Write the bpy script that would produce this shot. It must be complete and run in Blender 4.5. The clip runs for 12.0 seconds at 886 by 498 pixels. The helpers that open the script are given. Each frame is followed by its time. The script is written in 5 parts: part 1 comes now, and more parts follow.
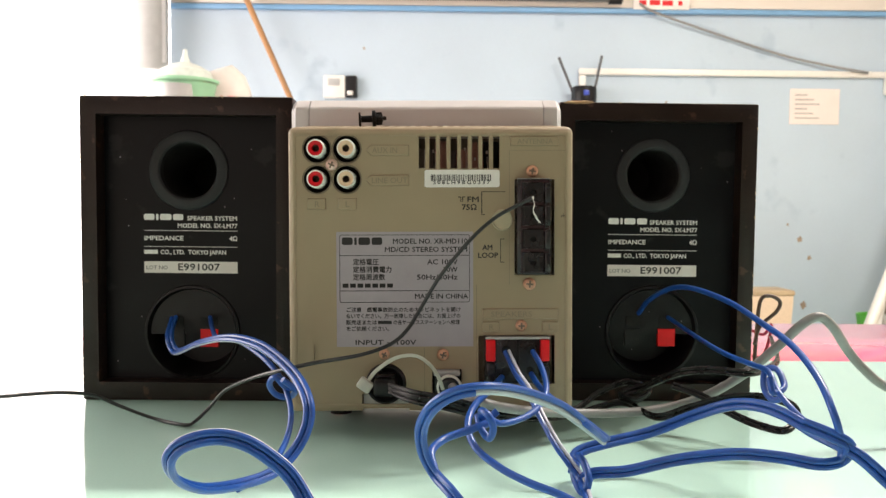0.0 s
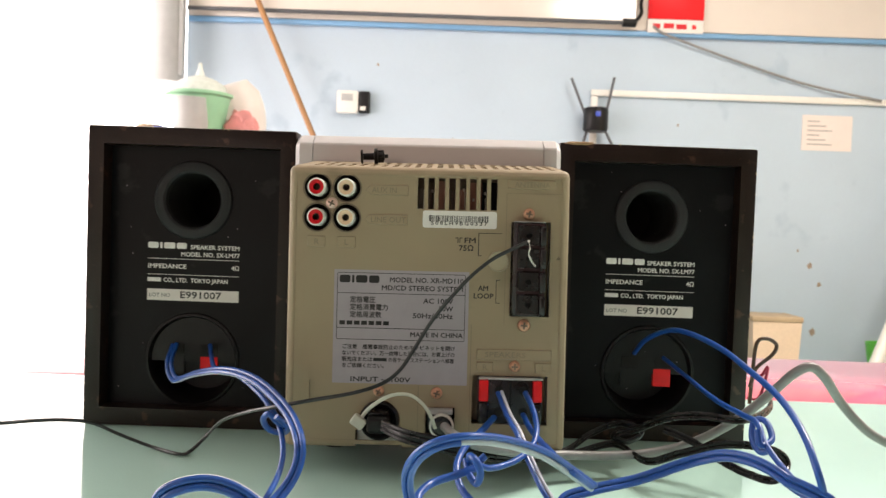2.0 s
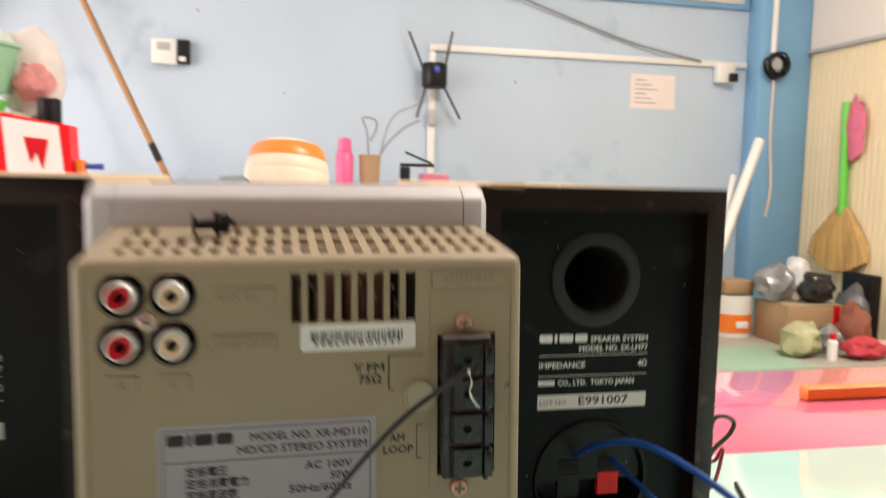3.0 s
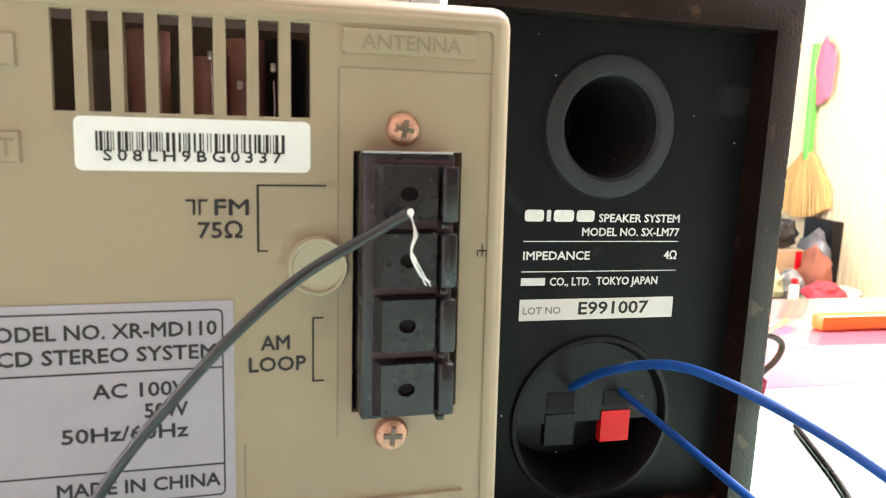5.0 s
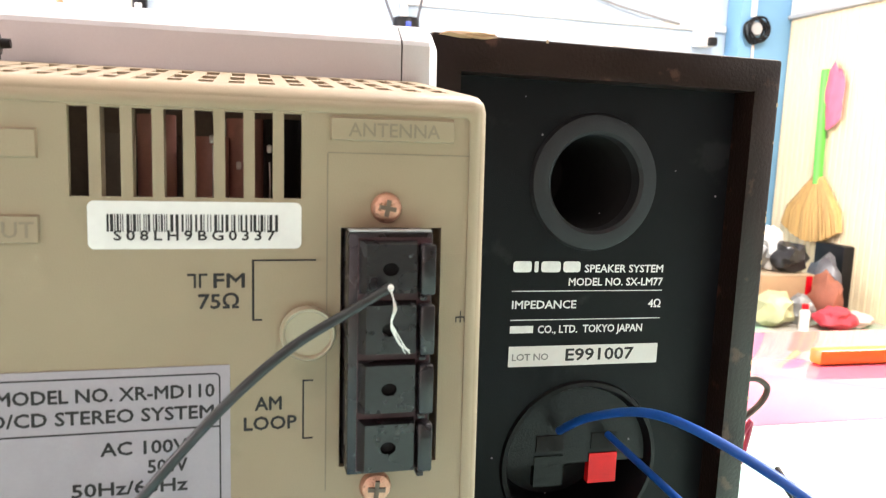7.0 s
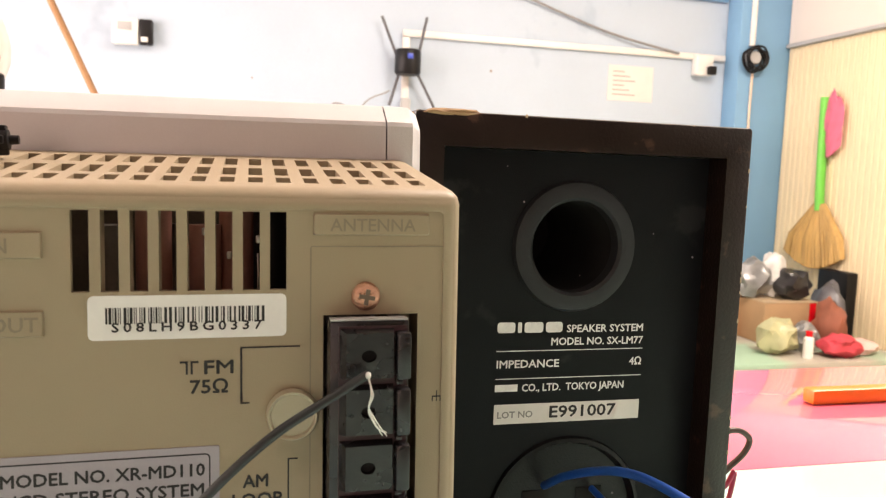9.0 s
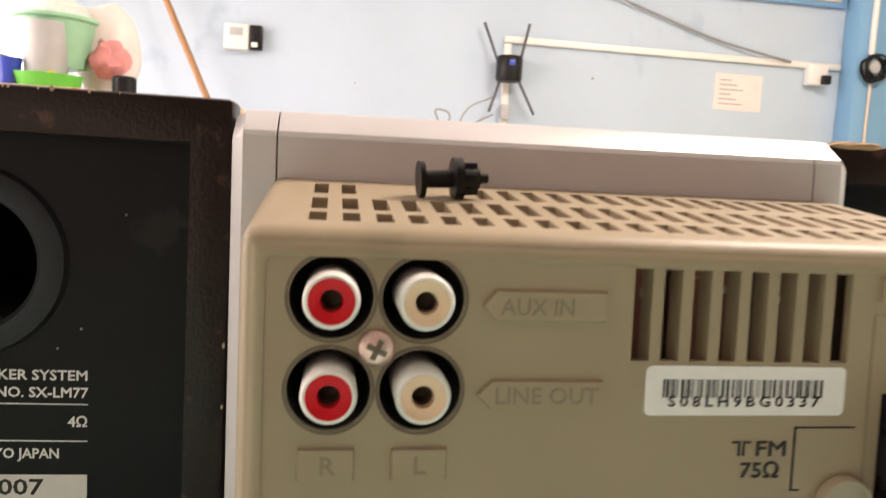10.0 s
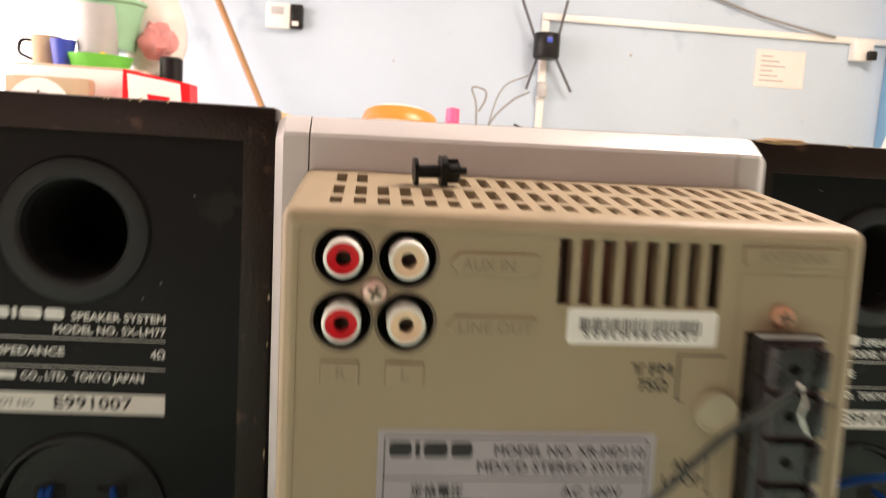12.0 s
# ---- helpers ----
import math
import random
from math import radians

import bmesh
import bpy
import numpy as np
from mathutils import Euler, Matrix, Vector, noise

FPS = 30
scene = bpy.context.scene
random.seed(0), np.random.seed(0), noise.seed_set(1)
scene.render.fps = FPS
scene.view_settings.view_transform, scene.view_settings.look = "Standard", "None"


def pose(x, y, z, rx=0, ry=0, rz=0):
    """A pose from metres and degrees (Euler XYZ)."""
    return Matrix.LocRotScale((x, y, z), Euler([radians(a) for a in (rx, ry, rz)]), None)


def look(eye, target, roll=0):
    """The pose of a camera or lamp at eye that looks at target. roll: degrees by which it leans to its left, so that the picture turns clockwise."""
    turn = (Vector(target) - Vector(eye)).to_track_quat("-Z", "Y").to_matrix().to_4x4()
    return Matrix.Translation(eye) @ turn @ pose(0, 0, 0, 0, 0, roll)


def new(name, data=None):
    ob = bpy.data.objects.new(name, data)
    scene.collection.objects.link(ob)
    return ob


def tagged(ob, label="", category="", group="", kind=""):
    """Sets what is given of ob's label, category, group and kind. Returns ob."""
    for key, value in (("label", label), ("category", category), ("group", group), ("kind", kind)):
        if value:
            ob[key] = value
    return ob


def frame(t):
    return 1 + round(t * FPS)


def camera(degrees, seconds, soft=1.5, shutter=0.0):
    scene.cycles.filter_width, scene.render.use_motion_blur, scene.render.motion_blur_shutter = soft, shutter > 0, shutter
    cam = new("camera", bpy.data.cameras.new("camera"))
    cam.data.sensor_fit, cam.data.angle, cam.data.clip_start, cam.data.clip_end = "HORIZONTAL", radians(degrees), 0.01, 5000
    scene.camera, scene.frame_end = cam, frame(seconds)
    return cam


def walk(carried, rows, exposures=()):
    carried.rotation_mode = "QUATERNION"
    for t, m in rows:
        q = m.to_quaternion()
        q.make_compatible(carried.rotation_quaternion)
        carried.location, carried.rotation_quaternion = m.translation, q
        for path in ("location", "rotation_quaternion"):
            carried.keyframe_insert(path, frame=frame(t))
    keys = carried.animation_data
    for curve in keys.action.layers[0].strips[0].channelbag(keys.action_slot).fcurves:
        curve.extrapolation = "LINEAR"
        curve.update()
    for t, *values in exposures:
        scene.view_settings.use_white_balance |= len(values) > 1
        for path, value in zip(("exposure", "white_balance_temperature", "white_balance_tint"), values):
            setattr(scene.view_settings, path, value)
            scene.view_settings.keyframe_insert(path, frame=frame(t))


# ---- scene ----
cam = camera(60.26, 12.0, 1.1, 0.55)
cam.data.dof.use_dof, cam.data.dof.focus_distance, cam.data.dof.aperture_fstop = True, 0.22, 46
PATH = [
    (0, (0.00147, -0.36915, 0.10109), (0.01067, 0.62940, 0.04807), 0.56),
    (0.5, (-0.00053, -0.37185, 0.10297), (0.00487, 0.62728, 0.06156), 0.75),
    (1, (-0.00067, -0.37394, 0.10542), (-0.00500, 0.62549, 0.07186), 0.93),
    (1.5, (0.00478, -0.37703, 0.11131), (-0.00996, 0.62250, 0.08449), 1.26),
    (2, (0.00753, -0.37378, 0.11411), (0.00364, 0.62560, 0.07928), 2.06),
    (2.2, (0.00191, -0.36578, 0.12758), (0.02413, 0.63307, 0.08523), 2.06),
    (2.5, (-0.01336, -0.34171, 0.16670), (0.07753, 0.65235, 0.10683), 1.71),
    (2.8, (-0.01606, -0.28674, 0.18417), (0.15830, 0.69463, 0.10340), 1.28),
    (3, (-0.01162, -0.23534, 0.16700), (0.20095, 0.73714, 0.07168), 1.33),
    (3.2, (-0.00347, -0.19224, 0.14411), (0.23384, 0.77243, 0.02967), 1.31),
    (3.5, (0.00896, -0.14921, 0.12877), (0.26251, 0.80690, -0.01812), 1.60),
    (3.7, (0.01315, -0.13379, 0.12333), (0.27756, 0.81603, -0.04374), 1.63),
    (5.3, (0.02031, -0.12805, 0.12080), (0.28249, 0.82360, -0.03927), 2.49),
    (5.5, (0.02078, -0.13108, 0.12449), (0.28291, 0.82076, -0.03447), 2.40),
    (6, (0.02107, -0.13410, 0.12633), (0.28038, 0.81977, -0.02502), 2.60),
    (6.5, (0.01880, -0.14103, 0.12816), (0.27057, 0.81606, -0.01530), 2.65),
    (7, (0.02229, -0.13945, 0.13172), (0.27157, 0.81963, -0.00253), 2.48),
    (9, (0.02516, -0.14952, 0.14528), (0.26881, 0.81511, 0.04463), 2.12),
    (9.3, (0.01495, -0.15216, 0.15188), (0.23866, 0.81804, 0.05883), 2.29),
    (9.5, (-0.01402, -0.14784, 0.16243), (0.18591, 0.82738, 0.06773), 2.52),
    (9.7, (-0.04043, -0.13224, 0.16195), (0.13091, 0.84842, 0.06734), 2.93),
    (10, (-0.05739, -0.11516, 0.14955), (0.08912, 0.86908, 0.05044), 3.39),
    (10.5, (-0.05451, -0.11042, 0.14639), (0.05905, 0.87550, 0.02366), 2.47),
    (11, (-0.05401, -0.11419, 0.15027), (0.05749, 0.87137, 0.02286), 2.16),
    (11.5, (-0.05282, -0.11832, 0.15749), (0.06049, 0.86869, 0.04361), 2.33),
    (11.8, (-0.05452, -0.13614, 0.15869), (0.04804, 0.85127, 0.03827), 2.80),
    (12, (-0.05140, -0.16786, 0.15507), (0.04598, 0.81851, 0.02239), 3.51),
    (12.2, (-0.0483, -0.1990, 0.1514), (0.0440, 0.7868, 0.0065), 4.2),
]
EXPOSURES = [
    (0.0, -0.03, 7200, 23), (1.0, -0.03, 7200, 23), (1.5, -0.10, 7200, 23), (2.0, -0.10, 7200, 24), (2.5, -0.28, 7300, 26), (3.0, -0.28, 7300, 27), (3.5, 0.32, 8700, 46),
    (5.3, 1.04, 6650, 27), (7.0, 0.96, 6650, 27), (9.0, 0.24, 7850, 33), (9.5, -0.02, 7700, 29), (10.0, -0.02, 7600, 30), (10.5, 0.12, 8100, 37),
    (11.5, 0.06, 8000, 35), (12.0, 0.05, 7850, 32),
]
walk(cam, [(t, look(eye, target, roll)) for t, eye, target, roll in PATH], EXPOSURES)

# ---- world, lights ----
TABLE, FLOOR, CEIL, BACK = -0.012, -0.762, 1.95, 3.32
world = bpy.data.worlds.new("sky")
scene.world = world
world.use_nodes = True
sky = world.node_tree.nodes.new("ShaderNodeTexSky")
sky.sky_type, sky.sun_disc = "NISHITA", False
sky.sun_elevation, sky.sun_rotation = radians(48), radians(-60)
world.node_tree.links.new(sky.outputs[0], world.node_tree.nodes["Background"].inputs[0])
world.node_tree.nodes["Background"].inputs[1].default_value = 0.10


def area_lamp(name, m, sx, sy, watts, colour):
    d = bpy.data.lights.new(name, "AREA")
    d.shape, d.size, d.size_y, d.energy, d.color = "RECTANGLE", sx, sy, watts, colour
    ob = new(name, d)
    ob.matrix_world = m
    return ob


# daylight in the wide doorway
area_lamp("door_daylight", look((-2.55, 1.05, 0.6), (2.3, 2.3, 0.0)), 2.0, 2.2, 41, (1.0, 0.99, 0.96))

# added warm fill from behind the camera, no such source known
area_lamp("front_warm_fill", look((-1.35, -2.72, 0.34), (-0.1, 0.3, 0.0)), 1.7, 2.1, 10.0, (1.0, 0.72, 0.54))
# fluorescent tube on the ceiling
area_lamp("tube_light", look((1.4, 0.85, CEIL - 0.115), (1.4, 0.85, 0.0)), 1.15, 0.09, 94, (0.95, 1.0, 0.91))

# ---- materials ----


def surf(name, base, rough=0.5, metal=0.0, var=0.12, scale=60.0, bump=0.05, grain=900.0, trans=0.0, coat=0.0, wear=None, spread=(1, 1, 1), emit=0.0, spec=0.5):
    """A surface with broad blotches, fine grain and relief. wear: a second colour that shows in worn patches, with its share."""
    m = bpy.data.materials.new(name)
    m.use_nodes = True
    n, k = m.node_tree.nodes, m.node_tree.links
    p = n["Principled BSDF"]
    p.inputs["Roughness"].default_value, p.inputs["Metallic"].default_value = rough, metal
    p.inputs["Transmission Weight"].default_value, p.inputs["Coat Weight"].default_value = trans, coat
    p.inputs["Specular IOR Level"].default_value = spec
    co = n.new("ShaderNodeTexCoord")
    mp = n.new("ShaderNodeMapping")
    mp.inputs["Scale"].default_value = spread
    k.new(co.outputs["Object"], mp.inputs["Vector"])
    big, fine = n.new("ShaderNodeTexNoise"), n.new("ShaderNodeTexNoise")
    big.inputs["Scale"].default_value, big.inputs["Detail"].default_value = scale, 4
    fine.inputs["Scale"].default_value, fine.inputs["Detail"].default_value = grain, 2
    for t in (big, fine):
        k.new(mp.outputs[0], t.inputs["Vector"])
    mix = n.new("ShaderNodeMath")
    mix.operation = "MULTIPLY_ADD"
    k.new(fine.outputs["Fac"], mix.inputs[0])
    mix.inputs[1].default_value = 0.4
    k.new(big.outputs["Fac"], mix.inputs[2])
    ramp = n.new("ShaderNodeValToRGB")
    ramp.color_ramp.elements[0].position, ramp.color_ramp.elements[1].position = 0.4, 1.0
    ramp.color_ramp.elements[0].color = (*[c * (1 - var) for c in base], 1)
    ramp.color_ramp.elements[1].color = (*[min(1, c * (1 + var)) for c in base], 1)
    k.new(mix.outputs[0], ramp.inputs[0])
    last = ramp.outputs[0]
    if wear:
        colour, share, wscale = wear
        patch, cut, blend = n.new("ShaderNodeTexNoise"), n.new("ShaderNodeValToRGB"), n.new("ShaderNodeMix")
        patch.inputs["Scale"].default_value, patch.inputs["Detail"].default_value = wscale, 6
        k.new(mp.outputs[0], patch.inputs["Vector"])
        cut.color_ramp.elements[0].position, cut.color_ramp.elements[1].position = 0.72 - share, 0.76 - share * 0.8
        k.new(patch.outputs["Fac"], cut.inputs[0])
        blend.data_type = "RGBA"
        k.new(cut.outputs[0], blend.inputs["Factor"])
        k.new(last, blend.inputs["A"])
        blend.inputs["B"].default_value = (*colour, 1)
        last = blend.outputs["Result"]
    k.new(last, p.inputs["Base Color"])
    rr = n.new("ShaderNodeMapRange")
    rr.inputs["To Min"].default_value, rr.inputs["To Max"].default_value = rough * 0.8, min(1, rough * 1.25)
    k.new(big.outputs["Fac"], rr.inputs["Value"])
    k.new(rr.outputs[0], p.inputs["Roughness"])
    if bump:
        b = n.new("ShaderNodeBump")
        b.inputs["Strength"].default_value, b.inputs["Distance"].default_value = bump, 0.0006
        k.new(fine.outputs["Fac"], b.inputs["Height"])
        k.new(b.outputs[0], p.inputs["Normal"])
    if emit:
        p.inputs["Emission Color"].default_value, p.inputs["Emission Strength"].default_value = (*base, 1), emit
    return m


BEIGE = surf("beige_plastic", (0.350, 0.274, 0.182), 0.46, spec=0.36, var=0.05, scale=35, bump=0.09, grain=3200, wear=((0.305, 0.245, 0.160), 0.10, 30))
SILVER = surf("silver_plastic", (0.62, 0.60, 0.61), 0.38, metal=0.25, var=0.05, scale=40, bump=0.1, grain=2500)
LID = surf("smoked_lid", (0.22, 0.25, 0.29), 0.12, metal=0.3, var=0.1)
BLACK = surf("black_plastic", (0.006, 0.006, 0.007), 0.40, var=0.3, scale=80, bump=0.2, grain=1500, spec=0.3)
GLOSSY = surf("glossy_black_plastic", (0.014, 0.013, 0.015), 0.27, var=0.3, scale=90, bump=0.08, wear=((0.075, 0.08, 0.08), 0.05, 260), spec=0.5)
PLUM = surf("plum_black_plastic", (0.045, 0.014, 0.018), 0.45, var=0.3, scale=120)
PORT = surf("matt_black_moulding", (0.020, 0.021, 0.024), 0.55, var=0.2, scale=60, bump=0.12, grain=1800, spec=0.35)
DISC = surf("pale_beige_plastic", (0.43, 0.37, 0.26), 0.42, var=0.05, scale=60, bump=0.08, grain=3000)
SEAM_AND_SHADE = surf("beige_seam_and_letter_shade", (0.25, 0.20, 0.135), 0.5, var=0.08, scale=50)
HOLE = surf("dark_hole", (0.004, 0.004, 0.004), 0.8, var=0.2)
BAFFLE = surf("black_backboard", (0.0058, 0.0062, 0.0076), 0.38, var=0.3, scale=25, bump=0.12, grain=2400, wear=((0.018, 0.018, 0.019), 0.08, 60), spec=0.16)
RIM = surf("dark_stained_board", (0.015, 0.0072, 0.0052), 0.34, var=0.4, scale=45, bump=0.3, grain=900, wear=((0.075, 0.036, 0.026), 0.11, 110), spec=0.33)
VENEER = surf("birch_veneer", (0.62, 0.45, 0.25), 0.45, var=0.14, scale=18, bump=0.1, grain=300, spread=(1, 0.12, 1))
WHITE = surf("white_plastic", (0.78, 0.77, 0.73), 0.35, var=0.05, scale=100, bump=0.1)
CREAM = surf("cream_plastic", (0.74, 0.58, 0.44), 0.4, var=0.07, scale=120, bump=0.1)
PEACH = surf("peach_plastic", (0.80, 0.56, 0.38), 0.4, var=0.07, scale=120, bump=0.1)
RED = surf("red_plastic", (0.66, 0.006, 0.012), 0.45, var=0.1, scale=120, bump=0.1, spec=0.3)
BRIGHT_RED = surf("bright_red_plastic", (0.88, 0.012, 0.016), 0.4, spec=0.3, var=0.08, scale=150)
COPPER = surf("copper_plated_steel", (0.66, 0.36, 0.25), 0.36, metal=0.8, var=0.22, scale=500, bump=0.4, grain=2500, wear=((0.30, 0.15, 0.09), 0.10, 700))
ROSE_STEEL = surf("rose_plated_steel", (0.78, 0.55, 0.49), 0.3, metal=0.85, var=0.2, scale=500, bump=0.3, grain=2500)
STEEL = surf("bright_steel", (0.72, 0.68, 0.65), 0.3, metal=0.9, var=0.1, scale=400)
DECAL = surf("white_paper_label", (0.80, 0.77, 0.74), 0.5, var=0.04, scale=200, bump=0.05)
GREY_LABEL = surf("lavender_grey_label", (0.37, 0.33, 0.365), 0.4, var=0.05, scale=120, bump=0.08, grain=1500)
INK = surf("black_ink", (0.015, 0.014, 0.014), 0.6, var=0.2, bump=0)
GREY_INK = surf("worn_grey_ink", (0.30, 0.29, 0.28), 0.6, var=0.2, bump=0)
WHITE_INK = surf("white_ink", (0.85, 0.85, 0.83), 0.6, var=0.12, scale=300, bump=0)
BLUE = surf("blue_cable_sheath", (0.004, 0.074, 0.345), 0.32, var=0.15, scale=120, bump=0.06, spec=0.5)
STRIPE = surf("white_cable_stripe", (0.55, 0.58, 0.68), 0.4, var=0.1, scale=200)
GREY_CABLE = surf("grey_cable_sheath", (0.25, 0.25, 0.25), 0.4, var=0.12, scale=150, bump=0.1)
BLACK_CABLE = surf("black_cable_sheath", (0.007, 0.007, 0.008), 0.27, var=0.3, scale=150, bump=0.1, spec=0.28)
DARK_GREY_CABLE = surf("dark_grey_cable_sheath", (0.019, 0.022, 0.023), 0.36, var=0.15, scale=150, bump=0.1)
TIN = surf("tinned_strands", (0.78, 0.76, 0.72), 0.35, metal=0.5, var=0.1, scale=500)
NYLON = surf("clear_nylon", (0.72, 0.71, 0.62), 0.35, var=0.05, scale=200, trans=0.25)
GLASS_TOP = surf("pale_green_glass_top", (0.54, 0.83, 0.745), 0.08, var=0.06, scale=6, bump=0.0, spec=0.5)
CABINET_WHITE = surf("white_painted_board", (0.72, 0.72, 0.69), 0.5, var=0.06, scale=12)
WALL = surf("pale_blue_paint", (0.47, 0.585, 0.685), 0.75, var=0.05, scale=2.5, bump=0.15, grain=180, wear=((0.41, 0.525, 0.63), 0.10, 4))
BOARD = surf("cream_board", (0.74, 0.68, 0.62), 0.16, var=0.03, scale=3, bump=0.03)
TRIM_BLUE = surf("blue_trim", (0.17, 0.38, 0.62), 0.4, var=0.08, scale=10)
COLUMN = surf("strong_blue_paint", (0.17, 0.38, 0.58), 0.6, var=0.08, scale=3, bump=0.15, grain=180)
SLAT = surf("varnished_bamboo", (0.80, 0.67, 0.44), 0.42, var=0.16, scale=9, bump=0.15, grain=200, spread=(1, 1, 0.1))
TAN = surf("warm_brown_bounce", (0.13, 0.08, 0.055), 0.7, var=0.08, scale=2.5, bump=0.15, grain=150)
PLASTER = surf("plaster", (0.66, 0.66, 0.64), 0.8, var=0.05, scale=3, bump=0.15, grain=120)
TILE = surf("floor_tile", (0.55, 0.53, 0.49), 0.25, var=0.08, scale=5)
PINK_CLEAR = surf("pink_acrylic", (0.92, 0.30, 0.42), 0.12, var=0.04, scale=20, bump=0.0, trans=0.55)
PINK = surf("pink_plastic", (0.85, 0.12, 0.28), 0.35, var=0.06, scale=30)
ORANGE = surf("orange_plastic", (0.95, 0.22, 0.03), 0.35, var=0.05, scale=30)
GREEN = surf("green_plastic", (0.10, 0.55, 0.07), 0.35, var=0.07, scale=30)
MINT = surf("mint_plastic", (0.34, 0.70, 0.46), 0.35, var=0.07, scale=30, trans=0.2)
BLUE_CUP = surf("blue_plastic", (0.03, 0.07, 0.45), 0.35, var=0.07, scale=30)
GREY_PLASTIC = surf("grey_plastic", (0.42, 0.43, 0.43), 0.4, var=0.08, scale=20)
BROWN_WOOD = surf("brown_wooden_pole", (0.40, 0.20, 0.08), 0.5, var=0.2, scale=8, spread=(1, 1, 0.1))
BOX_WOOD = surf("pale_plywood", (0.45, 0.34, 0.22), 0.55, var=0.15, scale=12)
CARTON = surf("brown_cardboard", (0.42, 0.26, 0.14), 0.75, var=0.12, scale=9)
STRAW = surf("straw_bristles", (0.55, 0.34, 0.12), 0.7, var=0.3, scale=25, bump=0.8, grain=160, spread=(1, 1, 0.1))
FOIL = surf("crumpled_foil_bag", (0.27, 0.28, 0.28), 0.3, metal=0.3, var=0.5, scale=14)
BLACK_BAG = surf("black_polythene", (0.02, 0.02, 0.022), 0.3, var=0.3, scale=14)
PAPER = surf("pinkish_paper", (0.80, 0.70, 0.66), 0.7, var=0.05, scale=12)
BENCH = surf("patched_lino", (0.42, 0.40, 0.34), 0.5, var=0.15, scale=6, wear=((0.30, 0.48, 0.36), 0.22, 2.2))
AMBER = surf("reddish_component", (0.42, 0.20, 0.16), 0.35, var=0.2, scale=60)
DUSTY = surf("dusty_grey_component", (0.20, 0.18, 0.16), 0.5, var=0.2, scale=80)
PCB = surf("circuit_board", (0.15, 0.125, 0.10), 0.5, var=0.3, scale=80)
GREY_AERIAL = surf("dark_grey_aerial", (0.09, 0.095, 0.105), 0.5, var=0.1, scale=40)
BROWN_RING = surf("brown_moulding", (0.16, 0.12, 0.085), 0.5, var=0.1, scale=60)
DAY = bpy.data.materials.new("overexposed_daylight")
DAY.use_nodes = True
DAY.node_tree.nodes["Principled BSDF"].inputs["Base Color"].default_value = (0.9, 0.93, 0.92, 1)
DAY.node_tree.nodes["Principled BSDF"].inputs["Emission Color"].default_value = (1.0, 1.0, 0.985, 1)
DAY.node_tree.nodes["Principled BSDF"].inputs["Emission Strength"].default_value = 3.0

# ---- builders ----


def finish(name, bm, material, smooth=35):
    me = bpy.data.meshes.new(name)
    bm.normal_update()
    bm.to_mesh(me)
    bm.free()
    me.materials.append(material)
    if smooth:
        me.shade_smooth()
        me.set_sharp_from_angle(angle=radians(smooth))
    return me


def part(name, bm, material, parent=None, label="", smooth=35):
    ob = new(name, finish(name, bm, material, smooth))
    if parent:
        ob.parent = parent
    return tagged(ob, label)


def thing(name, bm, material, label, category, group="", kind="", smooth=35):
    return tagged(part(name, bm, material, None, "", smooth), label, category, group, kind)


def empty(name, m, label, category, group=""):
    ob = new(name)
    ob.empty_display_size = 0.02
    ob.matrix_world = m
    return tagged(ob, label, category, group)


def box(x0, x1, y0, y1, z0, z1, bevel=0.0, seg=2, bm=None):
    bm = bm or bmesh.new()
    g = bmesh.ops.create_cube(bm, size=1.0)
    for v in g["verts"]:
        v.co = Vector(((x0 + x1) / 2 + v.co.x * (x1 - x0), (y0 + y1) / 2 + v.co.y * (y1 - y0), (z0 + z1) / 2 + v.co.z * (z1 - z0)))
    if bevel:
        edges = list({e for v in g["verts"] for e in v.link_edges})
        bmesh.ops.bevel(bm, geom=edges, offset=bevel, segments=seg, profile=0.5, affect="EDGES")
    return bm


def lathe(profile, centre, axis="y", seg=32, bm=None, cap=False):
    """Turn a profile of (along, radius) round an axis through centre."""
    bm = bm or bmesh.new()
    rings = []
    for a, r in profile:
        ring = []
        for i in range(seg):
            u, w = math.cos(2 * math.pi * i / seg) * r, math.sin(2 * math.pi * i / seg) * r
            p = {"y": (u, a, w), "z": (u, w, a), "x": (a, u, w)}[axis]
            ring.append(bm.verts.new(Vector(centre) + Vector(p)))
        rings.append(ring)
    for r0, r1 in zip(rings, rings[1:]):
        for i in range(seg):
            j = (i + 1) % seg
            bm.faces.new((r0[i], r0[j], r1[j], r1[i]))
    if cap:
        bm.faces.new(rings[0])
        bm.faces.new(rings[-1][::-1])
    bmesh.ops.remove_doubles(bm, verts=bm.verts, dist=1e-7)
    bmesh.ops.recalc_face_normals(bm, faces=bm.faces)
    return bm


def spline(points, step=6):
    """A smooth line through the points."""
    ps = [Vector(p) for p in points]
    ps = [ps[0] * 2 - ps[1], *ps, ps[-1] * 2 - ps[-2]]
    out = []
    for i in range(1, len(ps) - 2):
        a, b, c, d = ps[i - 1:i + 3]
        for s in range(step):
            t = s / step
            out.append(0.5 * (2 * b + (c - a) * t + (2 * a - 5 * b + 4 * c - d) * t * t + (3 * b - a - 3 * c + d) * t ** 3))
    return out + [ps[-2]]


